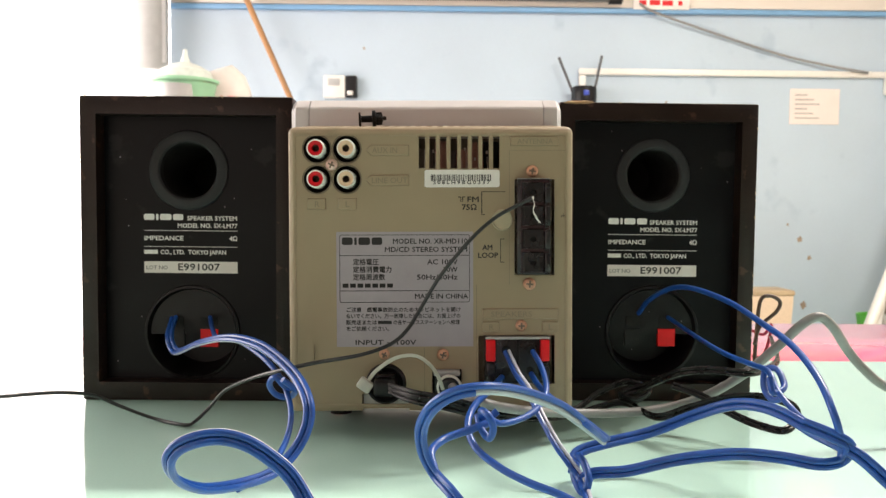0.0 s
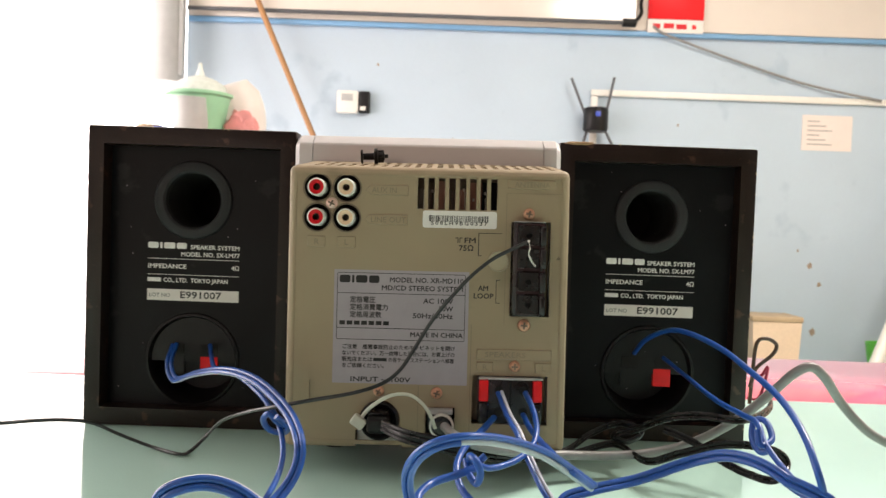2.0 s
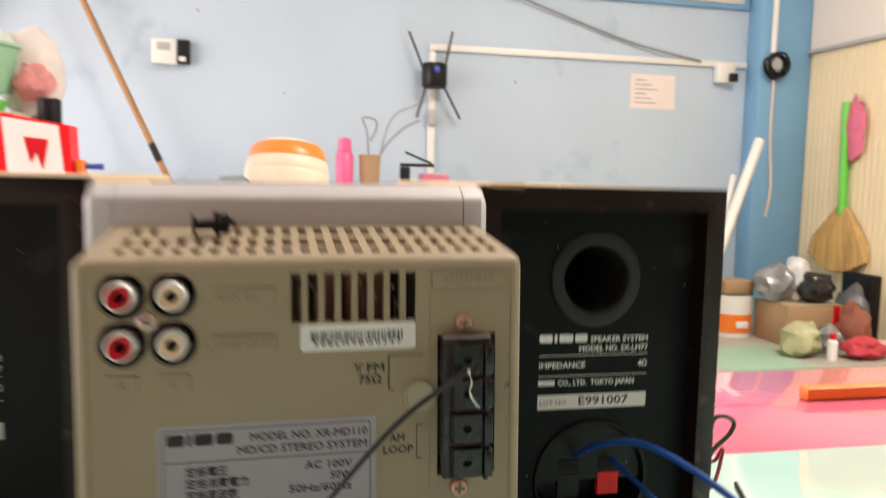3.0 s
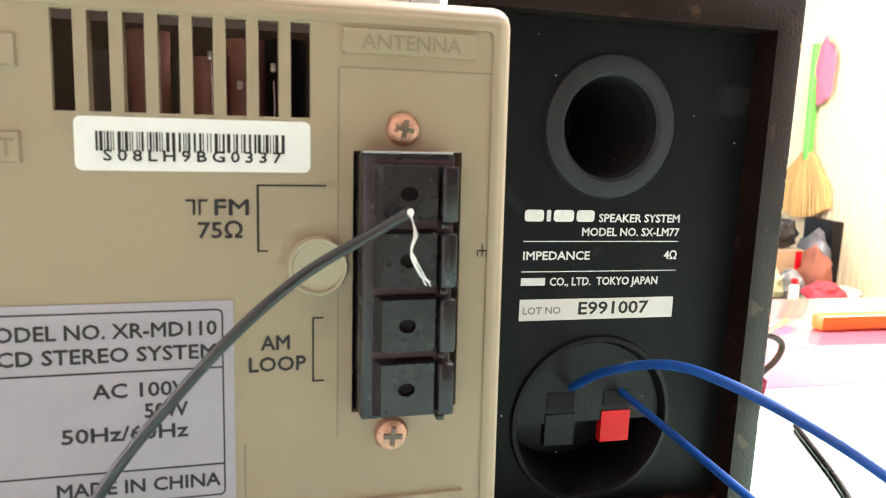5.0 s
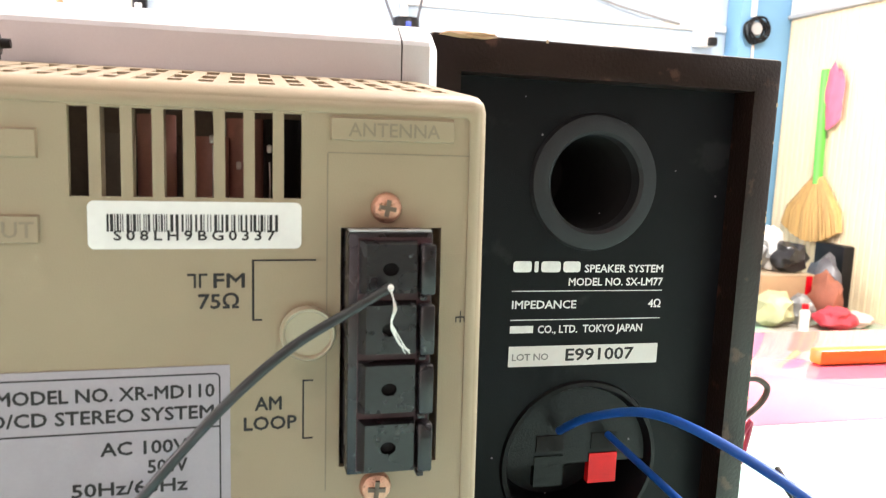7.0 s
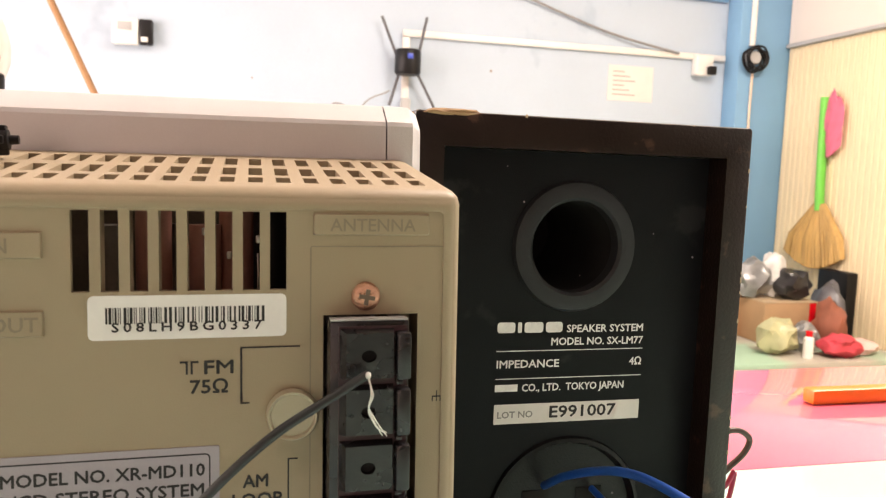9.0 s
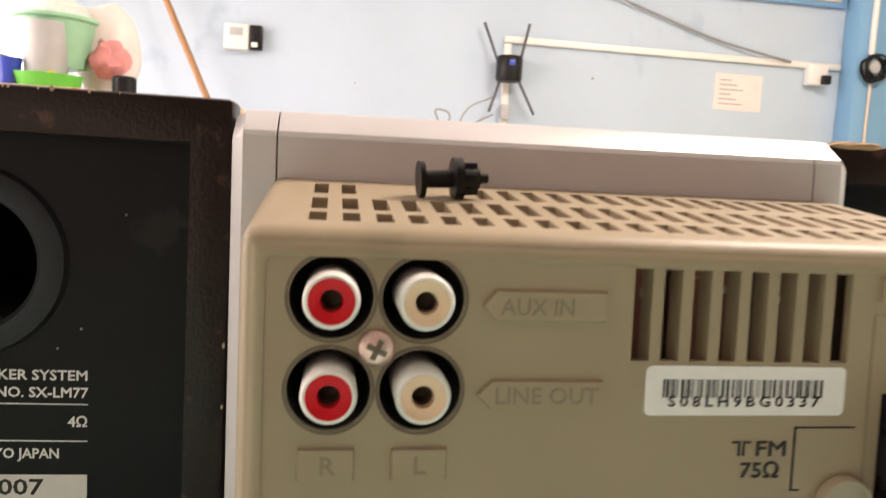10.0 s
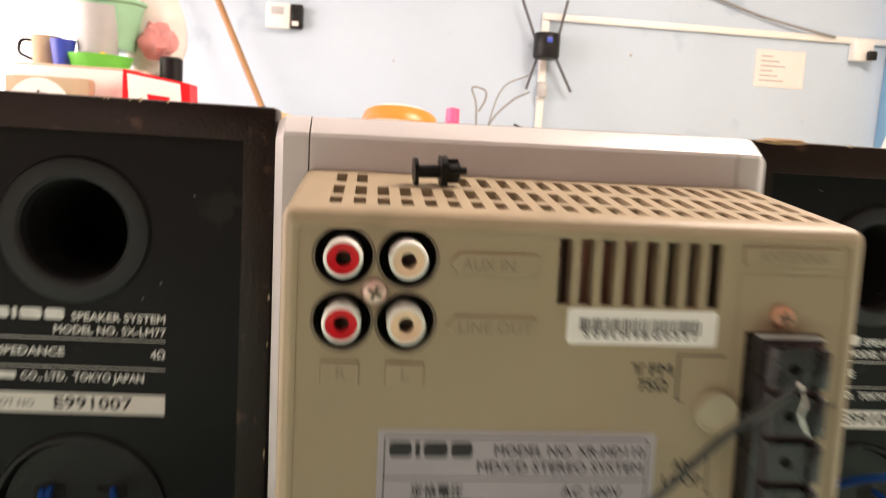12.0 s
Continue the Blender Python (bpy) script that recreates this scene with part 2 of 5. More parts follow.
def tube(line, radius, seg=10, aside=(0.0, 0.0), flat=1.0, bm=None, arc=None):
    """Sweep a round sheath along a line. aside: shifts it sideways and outwards from the line, for flat twin leads; arc: a strip of its girth."""
    bm = bm or bmesh.new()
    rings, side = [], None
    for i, p in enumerate(line):
        t = (line[min(i + 1, len(line) - 1)] - line[max(i - 1, 0)]).normalized()
        ref = Vector((0, 1, 0)) if side is None else side.cross(t)
        s = t.cross(ref)
        if side is None and s.length < 0.2:
            s = t.cross(Vector((0, 0, 1)))
        side = s.normalized() if side is None else (side - t * side.dot(t)).normalized()
        out = t.cross(side).normalized()
        ring = []
        lo, hi = arc or (0, 2 * math.pi)
        n = seg if not arc else seg + 1
        for j in range(n):
            a = lo + (hi - lo) * j / seg
            ring.append(bm.verts.new(p + side * (math.cos(a) * radius + aside[0]) + out * (math.sin(a) * radius * flat + aside[1])))
        rings.append(ring)
    for r0, r1 in zip(rings, rings[1:]):
        for j in range(len(r0) if not arc else len(r0) - 1):
            k = (j + 1) % len(r0)
            bm.faces.new((r0[j], r0[k], r1[k], r1[j]))
    if not arc:
        bm.faces.new(rings[0][::-1])
        bm.faces.new(rings[-1])
    bmesh.ops.recalc_face_normals(bm, faces=bm.faces)
    return bm


def prism(outline, y0, y1, bm=None):
    """An outline of (x, z) pushed from y0 to y1."""
    bm = bm or bmesh.new()
    a = [bm.verts.new((x, y0, z)) for x, z in outline]
    b = [bm.verts.new((x, y1, z)) for x, z in outline]
    bm.faces.new(a)
    bm.faces.new(b[::-1])
    for i in range(len(a)):
        j = (i + 1) % len(a)
        bm.faces.new((a[i], b[i], b[j], a[j]))
    bmesh.ops.recalc_face_normals(bm, faces=bm.faces)
    return bm


def rounded(x0, x1, z0, z1, r, seg=5):
    pts = []
    for cx, cz, a0 in ((x1 - r, z1 - r, 0), (x0 + r, z1 - r, 90), (x0 + r, z0 + r, 180), (x1 - r, z0 + r, 270)):
        for i in range(seg + 1):
            a = radians(a0 + 90 * i / seg)
            pts.append((cx + r * math.cos(a), cz + r * math.sin(a)))
    return pts


def outline_frame(x0, x1, z0, z1, w, y0, y1, r=0.0008):
    """A thin raised line round a rounded rectangle."""
    bm = bmesh.new()
    o, i = rounded(x0, x1, z0, z1, r), rounded(x0 + w, x1 - w, z0 + w, z1 - w, max(r - w, 0.0001))
    rows = [[bm.verts.new((x, y, z)) for x, z in ring] for ring, y in ((o, y1), (o, y0), (i, y0), (i, y1))]
    for a, b in zip(rows, rows[1:]):
        for j in range(len(a)):
            k = (j + 1) % len(a)
            bm.faces.new((a[j], a[k], b[k], b[j]))
    bmesh.ops.recalc_face_normals(bm, faces=bm.faces)
    return bm


def carve(bm, cutters):
    """Cut the closed shapes out of a closed shape."""
    base = new("base", bpy.data.meshes.new("base"))
    bm.to_mesh(base.data)
    bm.free()
    tools = []
    for c in cutters:
        ob = new("tool", bpy.data.meshes.new("tool"))
        bmesh.ops.recalc_face_normals(c, faces=c.faces)
        c.to_mesh(ob.data)
        c.free()
        mod = base.modifiers.new("cut", "BOOLEAN")
        mod.operation, mod.object, mod.solver = "DIFFERENCE", ob, "EXACT"
        tools.append(ob)
    deps = bpy.context.evaluated_depsgraph_get()
    out = bmesh.new()
    out.from_object(base, deps)
    for ob in (base, *tools):
        me = ob.data
        bpy.data.objects.remove(ob)
        bpy.data.meshes.remove(me)
    return out


def lettering(words, x, z, y, width, height, material, parent, align="LEFT", name="lettering", depth=0.00004, spacing=1.0, bold=0.03):
    """Words on a face that looks towards -y, capitals of that height, squeezed to the width where one is given."""
    cu = bpy.data.curves.new(name, "FONT")
    cu.body, cu.size, cu.align_x, cu.resolution_u, cu.extrude, cu.space_character = words, height / 0.72, align, 2, depth, spacing
    tmp = new(name, cu)
    deps = bpy.context.evaluated_depsgraph_get()
    me = bpy.data.meshes.new_from_object(tmp.evaluated_get(deps))
    bpy.data.objects.remove(tmp)
    bpy.data.curves.remove(cu)
    me.materials.clear()
    me.materials.append(material)
    xs = [v.co.x for v in me.vertices] or [0, 1]
    if width:
        s = width / max(1e-6, max(xs) - min(xs))
        me.transform(Matrix.Diagonal((s, 1, 1, 1)))
    if bold:
        thick, b = bmesh.new(), bold * height
        for i, (u, w) in enumerate(((-b, 0.0), (b, 0.0), (0.0, b), (0.0, -b))):
            copy = me.copy()
            copy.transform(Matrix.Translation((u, w, i * 0.000004)))
            thick.from_mesh(copy)
            bpy.data.meshes.remove(copy)
        thick.to_mesh(me)
        thick.free()
    ob = new(name, me)
    ob.parent = parent
    ob.matrix_local = pose(x, y, z, 90, 0, 0)
    return ob


def bars(parent, name, rects, y, material, thick=0.00006):
    bm = bmesh.new()
    for x0, x1, z0, z1 in rects:
        box(x0, x1, y - thick, y, z0, z1, bm=bm)
    ob = part(name, bm, material, parent, smooth=0)
    return tagged(ob, kind="stuff") if len(rects) > 4 else ob


def brand_mark(parent, x0, x1, z0, z1, y, material):
    """A maker's mark as plain strokes."""
    w = x1 - x0
    bm = bmesh.new()
    for u, v, low in ((0.0, 0.27, 0.0), (0.31, 0.37, 0.0), (0.41, 0.70, 0.0), (0.74, 1.0, 0.0)):
        prism(rounded(x0 + u * w, x0 + v * w, z0, z1, (z1 - z0) * 0.28 if v - u > 0.1 else w * 0.02), y - 0.00006, y, bm)
    return part("brand_mark", bm, material, parent, smooth=0)


def screw(parent, x, z, y=0.0, r=0.0029, material=None, turn=20, name="screw"):
    bm = lathe([(0.0005, r), (-0.0006, r), (-0.0014, r * 0.88), (-0.0019, r * 0.6), (-0.0021, 0.0)], (x, y, z), seg=24)
    head = part(name, bm, material or COPPER, parent, "domed cross-head screw")
    cross = bmesh.new()
    for a in (turn, turn + 90):
        g = box(-r * 0.55, r * 0.55, -0.0024, -0.00185, -r * 0.14, r * 0.14)
        g.transform(pose(x, y, z, 0, a, 0))
        me = bpy.data.meshes.new("t")
        g.to_mesh(me)
        g.free()
        cross.from_mesh(me)
        bpy.data.meshes.remove(me)
    part("cross_slot", cross, BROWN_RING, head, smooth=0)
    return head


CHIP = surf("rusty_plaster", (0.33, 0.25, 0.19), 0.8, var=0.3, scale=60)

# ---- room ----


def structure(name, bm, material, label, category, smooth=0):
    return thing(name, bm, material, label, category, kind="structure", smooth=smooth)


structure("floor", box(-4.2, 4.2, -4.2, 5.2, FLOOR - 0.1, FLOOR), TILE, "pale tiled shop floor", "floor")
structure("ceiling", box(-2.85, 2.80, -2.9, BACK + 0.15, CEIL, CEIL + 0.12), PLASTER, "plain white ceiling", "ceiling")
north = structure("wall_north", box(-1.27, 2.80, BACK, BACK + 0.15, FLOOR, CEIL), WALL, "pale blue painted wall with scuffs", "wall")
structure("wall_east", box(2.62, 2.80, -2.9, BACK - 0.002, FLOOR, CEIL), PLASTER, "plain side wall behind bamboo lining", "wall")
structure("lintel_west", box(-2.85, -2.7, -2.9, BACK + 0.15, 1.75, CEIL), PLASTER, "plaster lintel over the wide doorway", "wall")
structure("pier_west", box(-2.85, -2.7, -2.9, -0.1, FLOOR, 1.75), PLASTER, "plaster pier beside the doorway", "wall")
# unseen wall; its brown and its opening are invented to tune bounce and reflections
structure("wall_south", carve(box(-2.7, 2.618, -2.9, -2.75, FLOOR, CEIL), [box(-2.25, -0.45, -3.0, -2.6, FLOOR - 0.1, 1.45)]), TAN, "unseen warm brown wall with an opening, added to shape front light", "wall")
structure("lintel_north", box(-2.7, -1.272, BACK, BACK + 0.15, 1.75, CEIL), PLASTER, "plaster lintel over the back doorway", "wall")
bm = bmesh.new()
for x0, x1, y0, y1 in ((-4.1, 4.1, 5.0, 5.05), (-4.15, -4.1, -4.1, 5.0)):
    box(x0, x1, y0, y1, FLOOR, 3.2, bm=bm)
structure("backdrop", bm, DAY, "overexposed daylight outside the doorways", "backdrop")

for x, z, s, k in ((1.767, -0.032, 0.022, 1), (1.817, -0.122, 0.018, 2), (1.797, -0.352, 0.026, 3), (1.706, 0.039, 0.010, 4), (1.10, 0.62, 0.009, 5), (-0.35, 0.86, 0.010, 6), (0.02, 0.52, 0.007, 7)):
    rnd = random.Random(k)
    bm = prism([(x + s * 0.7 * rnd.uniform(0.45, 1.0) * math.cos(a), z + s * 0.7 * rnd.uniform(0.6, 1.3) * math.sin(a)) for a in (radians(i * 30) for i in range(12))], BACK - 0.0015, BACK - 0.0002)
    tagged(part("paint_chip", bm, CHIP, north, "rusty chip in the wall paint"))

lamp = empty("ceiling_light", pose(1.4, 0.85, CEIL), "white fluorescent batten on the ceiling", "ceiling light")
part("batten", box(-0.64, 0.64, -0.035, 0.035, -0.05, -0.001, 0.004), WHITE, lamp)
TUBE_GLOW = surf("glowing_tube", (1.0, 0.98, 0.95), 0.4, emit=6.0)
part("tube", lathe([(-0.59, 0.0), (-0.59, 0.016), (0.59, 0.016), (0.59, 0.0)], (0, 0, -0.08), "x", 16), TUBE_GLOW, lamp, "glowing white tube")
for x in (-0.6, 0.6):
    part("holder", box(x - 0.012, x + 0.012, -0.02, 0.02, -0.10, -0.0505, 0.003), WHITE, lamp)

# blue column in the corner and the bamboo lining beside it
structure("column", box(2.326, 2.615, 3.2, BACK - 0.003, FLOOR, CEIL - 0.002, 0.006), COLUMN, "strong blue painted corner column", "column", 35)
lining = new("bamboo_lining")
tagged(lining, "varnished bamboo slat lining on the side wall", "wall lining", kind="structure")
slat_mesh = finish("slat", box(-0.014, 0.0, -0.0175, 0.0175, FLOOR + 0.003, 0.815, 0.004, 1), SLAT)
for i in range(60):
    s = new("slat", slat_mesh)
    s.parent = lining
    s.location = (2.619, 3.178 - i * 0.0368, 0)
structure("upper_panel", box(2.60, 2.619, 0.8, 3.197, 0.835, CEIL - 0.003, 0.003), BOARD, "white panel above the bamboo lining", "panel")
structure("panel_rail", box(2.585, 2.619, 0.8, 3.197, 0.816, 0.834, 0.003), GREY_PLASTIC, "thin grey rail under the white panel", "rail")

# cream board with a blue edge along the top of the far wall
board = empty("wall_board", pose(0, BACK, 0), "large cream board with blue edging along the wall", "board")
part("panel", box(-1.26, 2.285, -0.022, -0.002, 1.06, CEIL - 0.004, 0.003), BOARD, board)
part("bottom_edging", box(-1.26, 2.312, -0.027, -0.002, 1.034, 1.057, 0.004), TRIM_BLUE, board, "blue plastic edging")
part("side_edging", box(2.287, 2.312, -0.027, -0.002, 1.06, CEIL - 0.004, 0.004), TRIM_BLUE, board, "blue plastic edging")
screen = empty("roll_screen", pose(0, BACK - 0.06, 0), "white roll-down sheet with a dark bottom bar", "screen")
part("sheet", box(-1.25, 0.86, -0.003, 0.0, 1.09, CEIL - 0.005), BOARD, screen)
part("bottom_bar", lathe([(-1.25, 0.0), (-1.25, 0.0095), (0.84, 0.0095), (0.84, 0.0)], (0, -0.004, 1.083), "x", 12), GREY_AERIAL, screen, "dark metal bottom bar")
part("end_cap", lathe([(0.80, 0.0), (0.80, 0.02), (0.86, 0.02), (0.87, 0.0)], (0, -0.004, 1.083), "x", 12), BLACK, screen, "black end cap")
thing("pull_cord", tube(spline([(0.86, BACK - 0.07, 1.09), (0.885, BACK - 0.07, 1.13), (0.885, BACK - 0.07, 1.2), (0.95, BACK - 0.07, 1.45), (0.9, BACK - 0.07, CEIL - 0.01)]), 0.009, 8), BLACK_CABLE, "black cord hanging beside the roll screen", "cord")
sign = empty("wall_sign", pose(0, BACK - 0.03, 0), "red wall sign with a white lettered strip", "sign")
part("plate", box(0.925, 1.19, -0.006, 0.0, 1.115, 1.45, 0.002), BRIGHT_RED, sign)
part("strip", box(0.925, 1.19, -0.006, 0.0, 1.05, 1.113, 0.002), DECAL, sign, "white strip with red marks")
bars(sign, "marks", [(0.95, 0.985, 1.07, 1.092), (1.0, 1.05, 1.07, 1.095), (1.06, 1.11, 1.068, 1.092), (1.135, 1.155, 1.07, 1.09)], -0.0065, RED)

# wall fittings
duct = empty("cable_duct", pose(0, BACK, 0), "white plastic cable duct along the blue wall", "duct")
part("run", box(0.675, 2.32, -0.022, -0.001, 0.745, 0.775, 0.004), WHITE, duct)
part("drop", box(0.675, 0.708, -0.022, -0.001, -0.1, 0.743, 0.004), WHITE, duct)
part("clamp", box(0.668, 0.715, -0.05, -0.0225, 0.40, 0.47, 0.01), GREY_PLASTIC, duct, "grey clip on the drop")
sock = empty("wall_socket", pose(0, BACK, 0), "white surface socket with a dark plug", "socket")
part("housing", box(2.14, 2.235, -0.055, -0.001, 0.665, 0.765, 0.008), WHITE, sock)
part("plug", box(2.195, 2.235, -0.085, -0.056, 0.668, 0.71, 0.006), BLACK, sock, "dark plug")
router = empty("wifi_router", pose(0.69, BACK - 0.03, 0.622), "black wall router with four splayed aerials", "router")
part("case", lathe([(-0.055, 0.0), (-0.055, 0.052), (-0.045, 0.058), (0.045, 0.058), (0.055, 0.052), (0.055, 0.0)], (0, -0.045, 0), "z", 24), BLACK, router)
part("status_light", box(-0.012, 0.012, -0.1062, -0.1035, 0.010, 0.032, 0.001), BLUE_CUP, router, "small blue panel")
for dx, dz, bx, bz in ((-0.118, 0.195, -0.045, 0.02), (0.085, 0.205, 0.048, 0.02), (-0.075, -0.19, -0.03, -0.03), (0.13, -0.19, 0.04, -0.03)):
    a = part("aerial", tube([Vector((bx, -0.03, bz)), Vector(((bx + dx) / 2, -0.028, (bz + dz) / 2)), Vector((dx, -0.025, dz))], 0.0065, 8), GREY_AERIAL, router)
meter = empty("timer_switch", pose(0, BACK, 0), "white wall timer with a dark side cover", "timer")
part("case", box(-0.538, -0.435, -0.05, -0.001, 0.618, 0.725, 0.008), WHITE, meter)
part("display", box(-0.515, -0.46, -0.053, -0.049, 0.675, 0.708, 0.001), GREY_PLASTIC, meter, "grey display")
part("side_cover", box(-0.434, -0.38, -0.045, -0.001, 0.622, 0.725, 0.008), BLACK, meter, "dark side cover")
part("window", box(-0.425, -0.398, -0.048, -0.044, 0.632, 0.652, 0.002), WHITE, meter)
notice = empty("paper_notice", pose(0, BACK, 0), "faded pinkish paper sheet taped to the wall", "notice")
part("sheet", box(1.695, 1.935, -0.003, -0.001, 0.523, 0.692), PAPER, notice)
bars(notice, "print", [(1.72, 1.78 + 0.03 * (i % 3), 0.66 - i * 0.022, 0.665 - i * 0.022) for i in range(6)], -0.0032, GREY_INK)
thing("loose_cable", tube(spline([(0.95, BACK - 0.045, 1.075), (1.03, BACK - 0.035, 1.035), (1.35, BACK - 0.02, 0.935), (1.65, BACK - 0.02, 0.845), (1.85, BACK - 0.03, 0.80), (2.05, BACK - 0.035, 0.765)]), 0.006, 8), GREY_CABLE, "grey cable sagging across the blue wall", "cable")
fan = empty("column_junction", pose(2.385, 3.2, 0.75), "grey round junction on the blue column with coiled black lead", "junction box")
part("body", lathe([(0.0, 0.0), (-0.001, 0.036), (-0.045, 0.033), (-0.052, 0.028), (-0.052, 0.0)], (0, 0, 0), "y", 24), GREY_PLASTIC, fan)
for k in range(5):
    rnd = random.Random(k + 20)
    ox, oz, rad = rnd.uniform(-0.010, 0.014), rnd.uniform(-0.022, 0.004), rnd.uniform(0.042, 0.062)
    ring = [(ox + rad * rnd.uniform(0.88, 1.1) * math.cos(a), -0.020 - 0.009 * k, oz + rad * rnd.uniform(0.85, 1.15) * math.sin(a)) for a in (radians(20 + 34 * i) for i in range(12))]
    part("coil", tube(spline(ring), 0.0055, 8), BLACK_CABLE, fan, "loose turn of black lead")
thing("conduit", tube([Vector((2.385, 3.185, 0.81)), Vector((2.385, 3.185, 1.4)), Vector((2.385, 3.185, CEIL))], 0.014, 10), WHITE, "white conduit running up the blue column", "conduit")
thing("hanging_strap", tube(spline([(2.40, 3.19, 0.68), (2.40, 3.19, 0.4), (2.42, 3.19, 0.15), (2.40, 3.19, 0.0)]), 0.006, 8), CREAM, "pale cord hanging down the blue column", "cord")
roll = empty("rolled_blind", pose(0, BACK - 0.12, 0), "grey rolled blind hanging beside the doorway", "blind")
part("roll", lathe([(0.72, 0.0), (0.72, 0.068), (0.74, 0.078), (CEIL - 0.01, 0.08), (CEIL - 0.01, 0.0)], (-1.32, 0, 0), "z", 20), GREY_PLASTIC, roll)
part("flap", box(-1.27, -1.235, -0.04, -0.02, 0.75, CEIL - 0.02, 0.006), GREY_PLASTIC, roll)
pole = empty("wooden_pole", Matrix(), "brown wooden pole leaning against the wall", "pole")
foot, head = Vector((-0.45, 3.17, 0.102)), Vector((-1.13, 3.235, 1.60))
part("shaft", tube([foot, foot.lerp(head, 0.4), head], 0.0135, 12), BROWN_WOOD, pole)
part("tape_band", tube([foot.lerp(head, 0.065), foot.lerp(head, 0.09), foot.lerp(head, 0.115)], 0.0148, 12), BLACK, pole, "black tape band")

# ---- counter behind the stereo and what stands on it ----
COUNTER = 0.10
counter = empty("counter", pose(0, 0, FLOOR), "long white counter cabinet by the far wall", "counter")
part("top", box(-0.93, 0.74, 1.64, 3.28, COUNTER - 0.03 - FLOOR, COUNTER - FLOOR, 0.004), CABINET_WHITE, counter)
part("body", box(-0.91, 0.72, 1.67, 3.27, 0.0, COUNTER - 0.031 - FLOOR, 0.003), CABINET_WHITE, counter)
for i in range(3):
    d = part("door", box(-0.90 + i * 0.54, -0.37 + i * 0.54, 1.652, 1.669, 0.06, COUNTER - 0.05 - FLOOR, 0.003), CABINET_WHITE, counter)
    part("handle", box(-0.42 + i * 0.54, -0.40 + i * 0.54, 1.63, 1.6515, 0.5, 0.6, 0.003), STEEL, d)

carton = empty("white_carton", pose(0, 0, COUNTER), "white cardboard box standing on the counter", "box")
part("carton", box(-0.925, -0.620, 1.80, 2.14, 0.0, 0.192, 0.004), WHITE, carton)
part("flap", box(-0.925, -0.620, 1.80, 1.96, 0.1925, 0.196, 0.001), CREAM, carton)
clock = empty("desk_clock", pose(-0.835, 1.775, COUNTER + 0.085), "wooden desk clock with a round white face", "clock")
part("case", box(-0.09, 0.105, -0.02, 0.02, -0.085, 0.078, 0.006), BOX_WOOD, clock)
part("face", lathe([(-0.021, 0.0), (-0.024, 0.072), (-0.0205, 0.074), (-0.0205, 0.0)], (-0.01, 0, 0), "y", 32), WHITE, clock, "round white face")
part("hand", box(-0.012, -0.008, -0.0265, -0.0245, 0.0, 0.045), INK, clock)
bag = empty("gift_bag", pose(-0.562, 1.752, COUNTER), "red and white paper carrier bag", "bag")
part("sack", prism([(-0.082, 0.0), (0.082, 0.0), (0.074, 0.165), (-0.078, 0.19)], -0.04, 0.04), BRIGHT_RED, bag)
part("panel", prism([(-0.055, 0.003), (0.068, 0.003), (0.052, 0.163), (-0.068, 0.18)], -0.043, -0.0405), DECAL, bag, "white printed front")
part("motif", prism([(-0.022, 0.135), (0.03, 0.13), (0.018, 0.06), (0.005, 0.1), (-0.008, 0.075)], -0.0445, -0.0432), RED, bag, "red motif")
part("clip", box(0.083, 0.10, -0.03, 0.02, 0.05, 0.085, 0.003), ORANGE, bag)
part("grip", lathe([(0.10, 0.0), (0.10, 0.006), (0.14, 0.008), (0.142, 0.0)], (0, 0, 0.07), "x", 10), BLUE_CUP, bag)
TOP = COUNTER + 0.1965
tray = empty("green_tray", pose(-0.757, 1.90, TOP), "round green plastic tray on the white box", "tray")
part("dish", lathe([(0.0, 0.0), (0.0, 0.070), (0.034, 0.082), (0.034, 0.076), (0.006, 0.066), (0.006, 0.0)], (0, 0, 0), "z", 28), GREEN, tray)
part("lemon", lathe([(0.008, 0.0), (0.014, 0.018), (0.03, 0.02), (0.042, 0.0)], (0.025, -0.05, 0), "z", 12), surf("yellow_plastic", (0.85, 0.6, 0.05), 0.4), tray, "yellow lid")
jug = empty("juicer_jug", pose(-0.757, 1.91, TOP + 0.0065), "grey jug with a mint green bowl and pointed cover", "jug")
part("jug", lathe([(0.0, 0.0), (0.0, 0.047), (0.15, 0.053), (0.15, 0.048), (0.005, 0.042), (0.005, 0.0)], (0, -0.02, 0), "z", 28), GREY_PLASTIC, jug)
part("bowl", lathe([(0.034, 0.0), (0.034, 0.070), (0.145, 0.092), (0.150, 0.100), (0.158, 0.100), (0.158, 0.088), (0.040, 0.066), (0.040, 0.0)], (0.004, 0.035, 0.014), "z", 32), MINT, jug, "translucent mint green bowl")
part("cover", lathe([(0.1585, 0.085), (0.185, 0.074), (0.202, 0.045), (0.212, 0.015), (0.235, 0.007), (0.25, 0.006), (0.253, 0.0)], (0.004, 0.035, 0.014), "z", 24), surf("frosted_cover", (0.74, 0.80, 0.75), 0.4, trans=0.2), jug, "frosted pointed cover")
cup = empty("blue_cup", pose(-0.83, 1.86, TOP), "small dark blue plastic cup", "cup")
part("cup", lathe([(0.0, 0.0), (0.0, 0.022), (0.065, 0.03), (0.065, 0.027), (0.004, 0.02), (0.004, 0.0)], (0, 0, 0), "z", 20), BLUE_CUP, cup)
mug = empty("brown_mug", pose(-0.885, 1.90, TOP), "tan mug with a loop handle", "mug")
part("mug", lathe([(0.0, 0.0), (0.0, 0.033), (0.075, 0.036), (0.075, 0.032), (0.005, 0.03), (0.005, 0.0)], (0, 0, 0), "z", 20), BOX_WOOD, mug)
